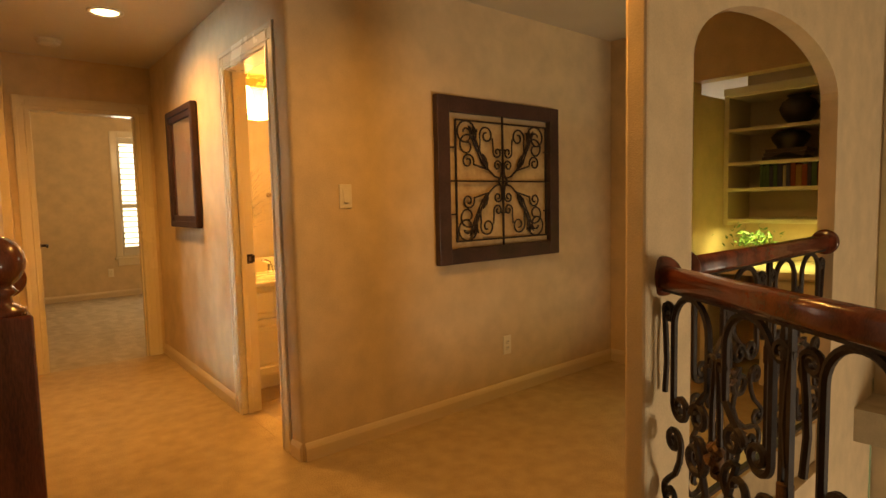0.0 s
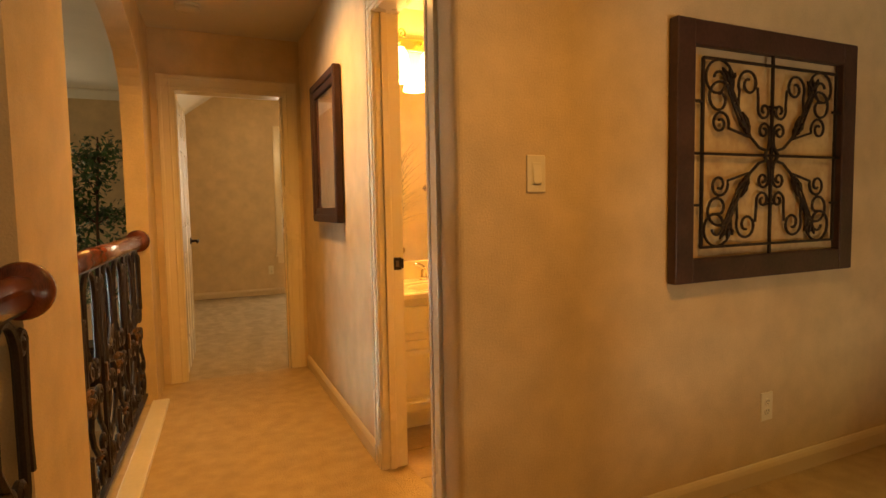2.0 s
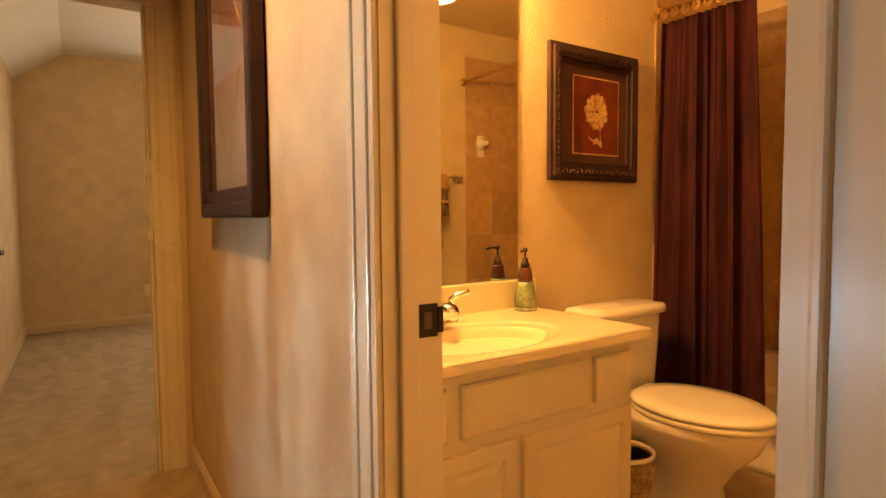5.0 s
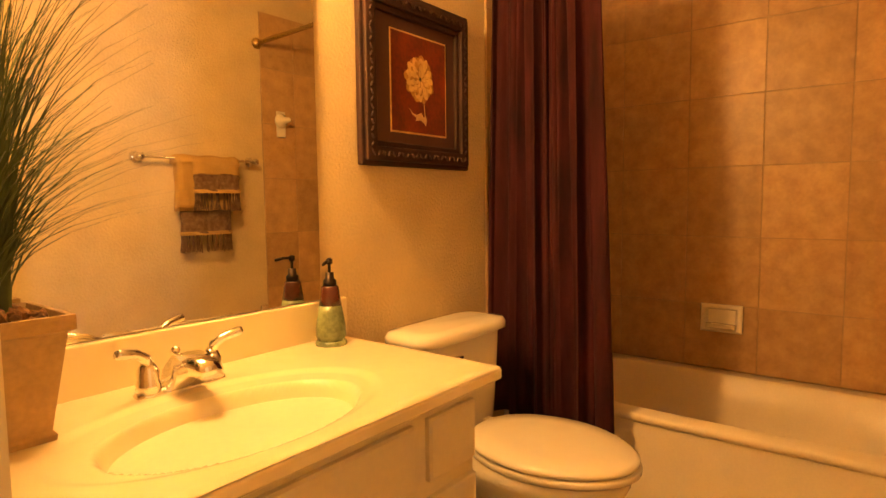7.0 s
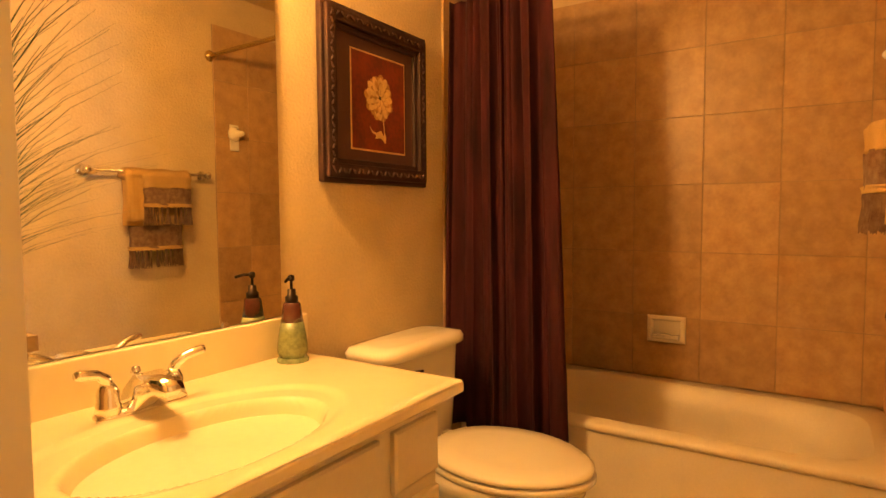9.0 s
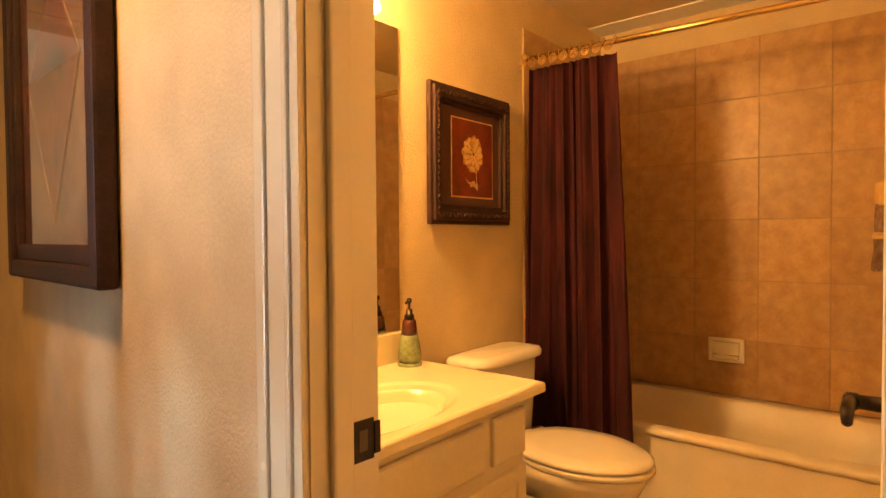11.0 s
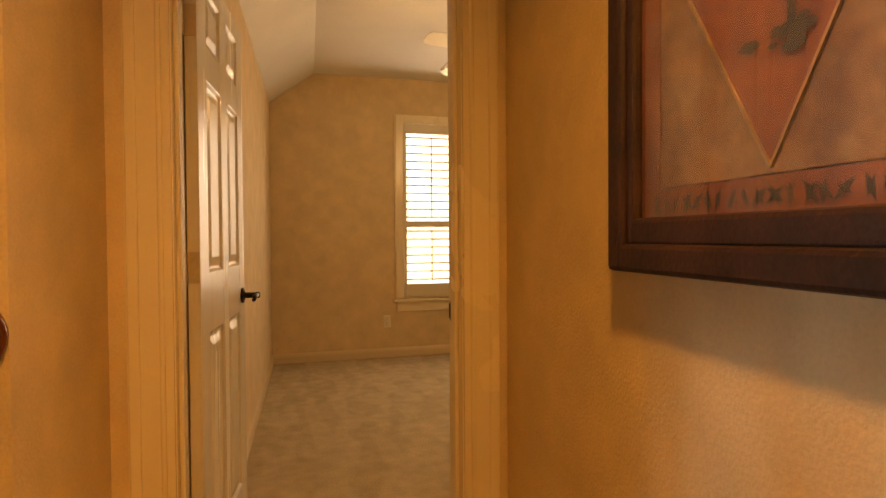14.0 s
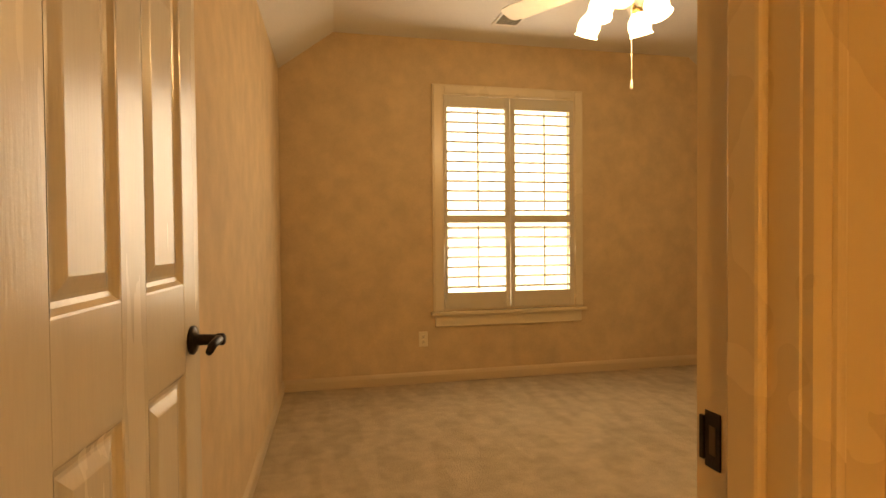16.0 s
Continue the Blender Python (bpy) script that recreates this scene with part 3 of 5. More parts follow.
newel = thing("newel_post", "turned dark mahogany newel post with a ball finial", "newel post", (0.070, 1.33, 0))
part("post", box(-0.055, 0.055, -0.055, 0.055, 0.62, 1.06, 0.006), MAHOGANY, newel)
part("turned_shaft", lathe(bmesh.new(), [(0.05, 0.62), (0.055, 0.60), (0.045, 0.585), (0.055, 0.565), (0.04, 0.55), (0.034, 0.45), (0.045, 0.3), (0.05, 0.22), (0.04, 0.2), (0.055, 0.18)], 24), MAHOGANY, newel, smooth=True)
part("post_base", box(-0.055, 0.055, -0.055, 0.055, 0.0, 0.18, 0.006), MAHOGANY, newel)
part("finial", lathe(bmesh.new(), [(0.05, 1.06), (0.05, 1.07), (0.03, 1.08), (0.026, 1.095), (0.038, 1.105), (0.03, 1.115)] + [(max(0.004, 0.055 * math.sin(math.pi * i / 12)), 1.165 - 0.055 * math.cos(math.pi * i / 12)) for i in range(2, 13)], 24), MAHOGANY, newel, smooth=True)
slope = thing("stair_handrail", "mahogany stair handrail descending from the newel post", "handrail", (0.070, 1.33, 0))
bm = bmesh.new()
tube(bm, [(-0.05, 0, 0.93), (-0.7, 0, 0.55), (-1.6, 0, 0.0)], 0.034, 12)
part("handrail", bm, MAHOGANY, slope, smooth=True)
for i in range(5):
    part("baluster", box(-0.2 - 0.25 * i, -0.186 - 0.25 * i, -0.007, 0.007, -0.4 - 0.14 * i, 0.84 - 0.147 * i), IRON, slope)

# ---- hall: framed iron grille, switch, outlet ----
gr = thing("wall_grille", "wrought iron scroll grille in a dark stained wood frame", "wall art", (2.637, 2.418, 1.383))
gr.scale = (1.03, 1.0, 1.005)
W2, H2, F = 0.515, 0.478, 0.09
part("backing", box(-W2 + F - 0.01, W2 - F + 0.01, -0.010, -0.004, -H2 + F - 0.01, H2 - F - 0.025), BACKING, gr, "mottled tan backing panel")
for s in (-1, 1):
    part("frame_side", box(*sorted((s * W2, s * (W2 - F))), -0.045, -0.004, -H2, H2, 0.006), GRILLEWOOD, gr)
    part("frame_rail", box(-W2 + F - 0.004, W2 - F + 0.004, -0.043, -0.006, *sorted((s * H2, s * (H2 - F))), 0.006), GRILLEWOOD, gr)
g3 = lambda u, v: (u, -0.030, v)
iw, ih = W2 - F, H2 - F
for pts in ([(0, -ih), (0, ih)], [(-iw, 0), (iw, 0)], [(-iw + 0.05, -ih + 0.04), (-iw + 0.05, ih - 0.04)], [(iw - 0.03, -ih + 0.04), (iw - 0.03, ih - 0.04)], [(-iw + 0.05, ih - 0.04), (iw - 0.03, ih - 0.04)], [(-iw + 0.05, -ih + 0.04), (iw - 0.03, -ih + 0.04)]):
    bar2("bar", pts, 0.007, gr, g3, n=4)
for s in (-1, 1):
    for v in (0.19, -0.19):
        bar2("bar", [(s * iw, v), (s * (iw - 0.05), v)], 0.007, gr, g3, n=4)
        bar2("bar", [(-0.02, v), (0.02, v)], 0.006, gr, g3, n=4)
for sx in (-1, 1):
    for sz in (-1, 1):
        q = lambda pts: [(sx * u, sz * v) for u, v in pts]
        stem = [(0.03, 0.02), (0.07, 0.03), (0.12, 0.07), (0.17, 0.14), (0.21, 0.22), (0.245, 0.28)]
        bar2("stem", q(stem), 0.006, gr, g3)
        bar2("stem", q([(0.14, 0.08), (0.19, 0.14), (0.235, 0.22), (0.26, 0.27)]), 0.005, gr, g3)
        bar2("scroll", q([(0.14, 0.10), (0.19, 0.17)] + spiral((0.29, 0.205), 0.075, 0.018, 190, -1.3)), 0.0055, gr, g3)
        bar2("scroll", q(spiral((0.30, 0.275), 0.085, 0.02, 200, -1.5)), 0.0055, gr, g3)
        bar2("scroll", q([(0.13, 0.07)] + spiral((0.285, 0.115), 0.048, 0.012, 200, -1.4)), 0.0055, gr, g3)
        bar2("scroll", q([(0.19, 0.18)] + spiral((0.135, 0.27), 0.058, 0.016, 330, 1.35)), 0.0055, gr, g3)
        bar2("scroll", q([(0.085, 0.26), (0.08, 0.21)] + spiral((0.045, 0.175), 0.035, 0.009, 0, -1.2)), 0.0055, gr, g3)
        bar2("scroll", q([(0.02, 0.02), (0.012, 0.06)] + spiral((0.045, 0.095), 0.033, 0.009, 180, -1.3)), 0.0055, gr, g3)
        for (c, ang, ln) in (((0.125, 0.085), 62, 0.09), ((0.135, 0.08), 44, 0.08), ((0.238, 0.265), 88, 0.055), ((0.245, 0.27), 58, 0.06), ((0.235, 0.265), 122, 0.05)):
            bmf = bmesh.new()
            ca, sa = math.cos(radians(ang)), math.sin(radians(ang))
            outline = [(0, 0), (0.25, 0.10), (0.4, 0.045), (0.6, 0.10), (1, 0), (0.6, -0.10), (0.4, -0.045), (0.25, -0.10)]
            lo, hi = [], []
            for l, wd in outline:
                u, v = c[0] + ln * (l * ca - wd * sa), c[1] + ln * (l * sa + wd * ca)
                lo.append(bmf.verts.new((sx * u, -0.026, sz * v)))
                hi.append(bmf.verts.new((sx * u, -0.034 - 0.008 * (1 - abs(2 * l - 1)), sz * v)))
            bmf.faces.new(lo)
            bmf.faces.new(hi)
            for i in range(8):
                bmf.faces.new((lo[i], lo[(i + 1) % 8], hi[(i + 1) % 8], hi[i]))
            part("iron_leaf", bmf, IRON, gr)
bar2("diamond", [(0, 0.05), (0.04, 0), (0, -0.05), (-0.04, 0), (0, 0.05)], 0.008, gr, g3, n=4)


def wall_plate(name, label, category, at, turn, kind):
    """A plastic wall plate; its face looks along its own -y."""
    e = thing(name, label, category, at, turn)
    part("plate", box(-0.036, 0.036, -0.007, 0, -0.06, 0.06, 0.003), PLASTIC, e)
    if kind == "switch":
        part("rocker_frame", box(-0.018, 0.018, -0.009, -0.006, -0.035, 0.035, 0.001), PLASTIC, e)
        bm = box(-0.015, 0.015, -0.0125, -0.008, -0.031, 0.031, 0.002)
        for v in bm.verts:
            v.co.y += 0.004 * (v.co.z / 0.031)
        part("rocker", bm, PLASTIC, e)
    else:
        for z in (-0.02, 0.02):
            s = part("socket", lathe(bmesh.new(), [(0.0165, 0.006), (0.0165, 0.0095), (0.015, 0.0105)], 20, (0, 0, 0), "y"), PLASTIC, e)
            s.matrix_basis = pose(0, 0, z, 0, 0, 180)
            for x in (-0.006, 0.006):
                part("slot", box(x - 0.0012, x + 0.0012, -0.0112, -0.0095, z + 0.0, z + 0.009), DARKMETAL, e)
            part("slot", box(-0.002, 0.002, -0.0112, -0.0095, z - 0.009, z - 0.005), DARKMETAL, e)
    for z in (-0.05, 0.05) if kind == "switch" else (0.0,):
        part("screw", lathe(bmesh.new(), [(0.003, -0.006), (0.003, -0.0078), (0.002, -0.0083)], 10, (0, 0, z), "y"), PLASTIC, e)
    return e


wall_plate("light_switch", "ivory rocker light switch on the tan wall", "light switch", (1.532, 2.42, 1.304), 0, "switch")
wall_plate("wall_outlet", "ivory wall outlet above the hall baseboard", "wall outlet", (2.683, 2.42, 0.345), 0, "outlet")
wall_plate("wall_outlet", "ivory wall outlet under the bedroom window", "wall outlet", (1.768, 9.37, 0.352), 0, "outlet")

# ---- corridor: framed print, can light, smoke alarm ----
FLORAL = mat("print_parchment", (0.27, 0.13, 0.06), 0.6, 0.3, 9, 40, 0.0, second=(0.10, 0.04, 0.02))
LINE = mat("print_pale_line", (0.36, 0.20, 0.095), 0.6, 0.2, 20, 60, 0.0)
FIELD = mat("print_rust_field", (0.26, 0.075, 0.03), 0.6, 0.3, 9, 60, 0.0, second=(0.11, 0.03, 0.016))
MOTIF = mat("print_brown_ink", (0.05, 0.036, 0.02), 0.6, 0.3, 20, 60, 0.0)
GLASS = bpy.data.materials.new("picture_glass")
GLASS.use_nodes = True
gb = GLASS.node_tree.nodes["Principled BSDF"]
gb.inputs["Roughness"].default_value, gb.inputs["Transmission Weight"].default_value, gb.inputs["IOR"].default_value = 0.02, 1.0, 1.42
pic = thing("framed_print", "palm tree diamond print in a wide carved dark frame under glass", "framed picture", (1.3275, 4.222, 1.545), -90 - math.degrees(LEAN))
PW, PH = 0.345, 0.42
for s in (-1, 1):
    for nm, o0, o1, d in (("frame_side", 0.0, 0.045, 0.045), ("frame_liner", 0.04, 0.085, 0.034)):
        o2 = o1 if s > 0 else min(o1, 0.06)
        part(nm, box(*sorted((s * (PW - o0), s * (PW - o2))), -d, -0.003, -PH + o0, PH - o0, 0.008), FRAME, pic)
        part(nm, box(-PW + o0 + 0.01, PW - o0 - 0.01, -d + 0.001, -0.004, *sorted((s * (PH - o0), s * (PH - o1))), 0.008), FRAME, pic)
bead = bmesh.new()
for i in range(28):
    for s in (1,):
        bmesh.ops.create_icosphere(bead, subdivisions=1, radius=0.0045, matrix=Matrix.Translation((s * (PW - 0.062), -0.034, -PH + 0.05 + i * (2 * PH - 0.1) / 27)))
part("beading", bead, FRAME, pic, "carved bead moulding")["kind"] = "stuff"
part("print", box(-PW + 0.056, PW - 0.08, -0.012, -0.006, -PH + 0.08, PH - 0.08), FLORAL, pic, "parchment coloured print")
part("print_field", box(-PW + 0.11, PW - 0.145, -0.0135, -0.012, -PH + 0.128, PH - 0.11), mat("print_panel", (0.30, 0.155, 0.07), 0.6, 0.25, 5, 40, 0.0, second=(0.10, 0.04, 0.02)), pic)
bm = bmesh.new()
vs = [bm.verts.new((x, -0.0145, z)) for x, z in ((-0.02, -0.285), (0.185, 0.07), (0.0, 0.29), (-0.225, 0.06))]
bm.faces.new(vs)
part("print_diamond", bm, FIELD, pic, "rust coloured diamond")
for a, b in (((-0.02, -0.285), (0.185, 0.07)), ((0.185, 0.07), (0, 0.29)), ((0, 0.29), (-0.225, 0.06)), ((-0.225, 0.06), (-0.02, -0.285))):
    bm = bmesh.new()
    tube(bm, [(a[0], -0.0155, a[1]), (b[0], -0.0155, b[1])], 0.0028, 4)
    part("print_line", bm, LINE, pic)
bm = bmesh.new()
rng = random.Random(2)
for i in range(34):
    a = radians(rng.uniform(-35, 215))
    ln, droop = rng.uniform(0.05, 0.095), rng.uniform(0.02, 0.07)
    pts = [(0.002 + ln * f * math.cos(a), 0.085 + ln * f * math.sin(a) * 0.8 - droop * f * f) for f in (0, 0.35, 0.7, 1.0)]
    for (u0, v0), (u1, v1), w0, w1 in zip(pts, pts[1:], (0.003, 0.011, 0.008), (0.011, 0.008, 0.001)):
        bm.faces.new([bm.verts.new((u, -0.0165 - 0.00005 * i, v)) for u, v in ((u0, v0 - w0), (u1, v1 - w1), (u1, v1 + w1), (u0, v0 + w0))])
for i in range(20):
    u, v, r = 0.01 + rng.gauss(0, 0.022), -0.14 + rng.gauss(0, 0.009), rng.uniform(0.008, 0.02)
    bm.faces.new([bm.verts.new((u + r * c, -0.0166 - 0.00005 * i, v + 0.6 * r * d)) for c, d in ((-1, 0), (-0.3, 0.8), (0.6, 0.6), (1, -0.1), (0.2, -0.7))])
bm.faces.new([bm.verts.new((u, -0.0160, v)) for u, v in ((0.003, -0.14), (0.016, -0.14), (0.006, 0.09), (-0.002, 0.09))])
part("print_motif", bm, MOTIF, pic, "dark green palm tree motif")
part("print_band", box(-PW + 0.06, PW - 0.085, -0.0142, -0.012, -PH + 0.082, -PH + 0.125), FIELD, pic, "rust coloured bottom band")
part("print_side_band", box(-PW + 0.06, -PW + 0.108, -0.0140, -0.012, -PH + 0.126, PH - 0.085), FIELD, pic)
part("print_side_band", box(PW - 0.143, PW - 0.085, -0.0140, -0.012, -PH + 0.126, PH - 0.085), FIELD, pic)
bm = bmesh.new()
for i in range(22):
    x = -0.24 + i * 0.0225 + rng.uniform(-0.004, 0.004)
    z = -PH + 0.103
    for k in range(3):
        a, l2 = rng.uniform(0.6, 2.6), rng.uniform(0.010, 0.019)
        c, d = math.cos(a) * l2, math.sin(a) * l2
        bm.faces.new([bm.verts.new((x + u, -0.0150 - 0.0001 * k, z + v)) for u, v in ((-c, -d), (-d * 0.3, c * 0.3), (c, d), (d * 0.3, -c * 0.3))])
part("print_border", bm, MOTIF, pic, "scrolled leaf border")
gl = part("glass", box(-PW + 0.058, PW - 0.08, -0.021, -0.019, -PH + 0.08, PH - 0.08), GLASS, pic, "reflective glass")
gl.visible_shadow = False

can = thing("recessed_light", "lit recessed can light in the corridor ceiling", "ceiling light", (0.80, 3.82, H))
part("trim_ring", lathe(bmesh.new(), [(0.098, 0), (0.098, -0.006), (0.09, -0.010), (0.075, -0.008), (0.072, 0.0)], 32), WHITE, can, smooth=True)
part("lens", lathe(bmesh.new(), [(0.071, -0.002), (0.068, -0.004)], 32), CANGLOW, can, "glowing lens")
alarm = thing("smoke_alarm", "round white smoke alarm on the corridor ceiling", "smoke alarm", (0.618, 4.67, H))
part("base", lathe(bmesh.new(), [(0.075, 0), (0.075, -0.012), (0.07, -0.015)], 32), CEIL, alarm, smooth=True)
part("cover", lathe(bmesh.new(), [(0.068, -0.015), (0.066, -0.03), (0.055, -0.038), (0.02, -0.04), (0.018, -0.043), (0.001, -0.043)], 32), CEIL, alarm, smooth=True)

# ---- lofted bodies ----


def ring(cx, cy, z, a, b, n=40, p=2.0, egg=0.0):
    """A superellipse loop; egg narrows it towards -y."""
    out = []
    for i in range(n):
        t = 2 * math.pi * i / n
        c, s = math.cos(t), math.sin(t)
        x = math.copysign(abs(c) ** (2 / p), c) * a
        y = math.copysign(abs(s) ** (2 / p), s) * b
        if egg:
            x *= 1 - egg * max(0.0, -y / b) ** 1.6
        out.append((cx + x, cy + y, z))
    return out


def loft(loops, bm=None, cap=(True, True)):
    bm = bm or bmesh.new()
    vs = [[bm.verts.new(p) for p in lp] for lp in loops]
    n = len(vs[0])
    for a, b in zip(vs, vs[1:]):
        for i in range(n):
            bm.faces.new((a[i], a[(i + 1) % n], b[(i + 1) % n], b[i]))
    if cap[0]:
        bm.faces.new(vs[0])
    if cap[1]:
        bm.faces.new(vs[-1])
    return bm


def rect(x0, x1, z0, z1, y):
    return [(x0, y, z0), (x1, y, z0), (x1, y, z1), (x0, y, z1)]


def panel_door(name, label, at, turn, width, height, rows, knob_z, hinge_zs=(), swing=1):
    """A six-panel door; its hinge edge stands at the origin and it runs along +x."""
    e = thing(name, label, "door", at, turn)
    e["kind"] = "structure"
    T, st = 0.0175, 0.105
    for x0, x1 in ((0, st), (width - st, width), (width / 2 - 0.05, width / 2 + 0.05)):
        part("stile", box(x0, x1, -T, T, 0.012, height, 0.0015, 1), DOOR, e)
    zs = [0.012] + [z for r in rows for z in r] + [height]
    for z0, z1 in zip(zs[0::2], zs[1::2]):
        for x0, x1 in ((st, width / 2 - 0.05), (width / 2 + 0.05, width - st)):
            part("rail", box(x0, x1, -T + 0.0003, T - 0.0003, z0, z1), DOOR, e)
    for z0, z1 in rows:
        for x0, x1 in ((st, width / 2 - 0.05), (width / 2 + 0.05, width - st)):
            bm = bmesh.new()
            for s in (-1, 1):
                lp = []
                for inset, d in ((0, T), (0.004, T - 0.001), (0.012, T - 0.008), (0.020, T - 0.010), (0.026, T - 0.009), (0.045, T - 0.003), (0.049, T - 0.002)):
                    lp.append(rect(x0 + inset, x1 - inset, z0 + inset, z1 - inset, s * d))
                loft(lp, bm, (False, True))
            part("panel", bm, DOOR, e)
    for s in (-1, 1):
        h = part("lever_handle", lathe(bmesh.new(), [(0.030, 0), (0.031, 0.006), (0.026, 0.010), (0.012, 0.014), (0.011, 0.05), (0.013, 0.053), (0.013, 0.066), (0.008, 0.07)], 24, (0, 0, 0), "y"), DARKMETAL, e, "oil-rubbed bronze lever", smooth=True)
        h.matrix_basis = pose(width - 0.062, s * T, knob_z, 0, 0, 0 if s > 0 else 180)
        bm = bmesh.new()
        tube(bm, [(0, 0.056, 0), (s * -0.02, 0.060, 0.002), (s * -0.06, 0.060, 0.0), (s * -0.085, 0.058, -0.012)], [0.010, 0.010, 0.009, 0.007], 10)
        part("lever", bm, DARKMETAL, h, smooth=True)
    part("latch_plate", box(width - 0.0005, width + 0.0015, -0.0125, 0.0125, knob_z - 0.028, knob_z + 0.028), DARKMETAL, e)
    for z in hinge_zs:
        hg = part("hinge", box(-0.0022, 0.0003, -0.0165, 0.0145, z - 0.045, z + 0.045, 0.0008), HINGE, e, "painted butt hinge")
        for dz in (-0.03, 0.0, 0.03):
            part("hinge_screw", lathe(bmesh.new(), [(0.0035, -0.0021), (0.0035, -0.0028), (0.002, -0.0032)], 10, (0, 0.004 if dz else -0.006, z + dz), "x"), HINGE, hg)
        bm = bmesh.new()
        for k in range(5):
            lathe(bm, [(0.006, z - 0.045 + 0.018 * k), (0.006, z - 0.0285 + 0.018 * k)], 10, (-0.006, swing * T + 0.002, 0))
        part("hinge_knuckle", bm, HINGE, hg)
        part("hinge_leaf", box(-0.034, -0.006, swing * T - 0.002, swing * T + 0.001, z - 0.045, z + 0.045), HINGE, hg)
    return e


ROWS = ((0.22, 0.90), (1.075, 1.66), (1.76, 1.94))
panel_door("door_1", "open cream six-panel door with dark lever handle", (0.533, 5.488, 0), 83.8, 0.71, 2.01, ROWS, 0.957, (0.3, 1.10, 1.8))
panel_door("door_2", "open cream six-panel bathroom door with dark lever handle", (1.395, 2.6945, 0), 0.1, 0.585, 2.02, ROWS, 0.97, (0.3, 1.8))


def strike(at, turn, f=1, k=1.0):
    e = thing("strike_plate", "dark bronze strike plate on the door jamb", "strike plate", at, turn)
    part("plate", box(*sorted((f * -0.020 * k, f * 0.016 * k)), -0.002, 0, -0.028, 0.028, 0.0008), DARKMETAL, e)
    part("lip", box(*sorted((f * 0.026 * k, f * 0.015 * k)), -0.004, 0.0, -0.022, 0.022, 0.001), DARKMETAL, e)
    part("latch_hole", box(*sorted((f * -0.010 * k, f * 0.004 * k)), -0.0026, -0.0005, -0.014, 0.014), mat("latch_recess", (0.10, 0.06, 0.035), 0.6), e)


strike((1.372, 3.263, 0.953), -2.6)
strike((1.243, 5.306, 0.969), -90, -1, 0.62)

# ---- bathroom ----
van = thing("vanity_cabinet", "cream painted vanity cabinet with raised-panel doors", "cabinet", (0, 0, 0))
part("body", bx(box(1.425, 2.437, 3.68, 4.198, 0.09, 0.722), 1.425, 2.42, 3.74, 4.19, -0.008, 0.09), CABINET, van)


def raised(name, x0, x1, z0, z1, parent):
    bm = loft([rect(x0 + i, x1 - i, z0 + i, z1 - i, 3.68 - d) for i, d in ((0, -0.002), (0, 0.014), (0.004, 0.018), (0.045, 0.018), (0.05, 0.011), (0.058, 0.010), (0.075, 0.017), (0.08, 0.018))] if z1 - z0 > 0.25 else
              [rect(x0 + i, x1 - i, z0 + i, z1 - i, 3.68 - d) for i, d in ((0, -0.002), (0, 0.012), (0.006, 0.017), (0.02, 0.018))])
    return part(name, bm, CABINET, parent)


raised("drawer_front", 1.455, 1.69, 0.534, 0.678, van)
raised("false_front", 1.738, 2.206, 0.534, 0.678, van)
raised("drawer_front", 2.257, 2.43, 0.534, 0.678, van)
raised("door", 1.455, 1.925, 0.11, 0.495, van)
raised("door", 1.955, 2.43, 0.11, 0.495, van)

top = thing("bathroom_countertop", "glossy cream cultured marble vanity top with an oval basin", "countertop", (0, 0, 0))
bm = bmesh.new()
NX, NY = 140, 96
X0, X1, Y0, Y1, ZT = 1.425, 2.470, 3.616, 4.196, 0.760
grid = []
for j in range(NY + 1):
    row = []
    for i in range(NX + 1):
        x, y = X0 + (X1 - X0) * i / NX, Y0 + (Y1 - Y0) * j / NY
        r = math.hypot((x - 1.905) / 0.240, (y - 3.822) / 0.148)
        r2 = math.hypot((x - 1.905) / 0.335, (y - 3.85) / 0.20)
        z = ZT
        if r2 < 1.0:
            z -= 0.005 * min(1, (1 - r2) * 12)
        if r < 1.06:  # bowl
            z -= 0.150 * (1 - (r / 1.06) ** 3.4)
        edge = min(X1 - x, y - Y0)
        if edge < 0.02:
            z -= 0.006 * (1 - edge / 0.02) ** 2
        row.append(bm.verts.new((x, y, z)))
    grid.append(row)
for j in range(NY):
    for i in range(NX):
        bm.faces.new((grid[j][i], grid[j][i + 1], grid[j + 1][i + 1], grid[j + 1][i]))
part("basin_top", bm, MARBLE, top, smooth=True)
part("front_edge", bx(box(X0, X1 + 0.002, Y0 - 0.002, Y0 + 0.05, 0.724, ZT - 0.008, 0.006, 3), X1 - 0.05, X1 + 0.0025, Y0 + 0.04, Y1, 0.724, ZT - 0.008), MARBLE, top)
part("backsplash", box(X0, 2.490, 4.174, 4.198, 0.752, 0.870, 0.005, 3), MARBLE, top)
part("drain", lathe(bmesh.new(), [(0.024, 0.626), (0.024, 0.634), (0.016, 0.637), (0.002, 0.638)], 20, (1.905, 3.822, -0.034)), CHROME, top, "chrome drain", smooth=True)

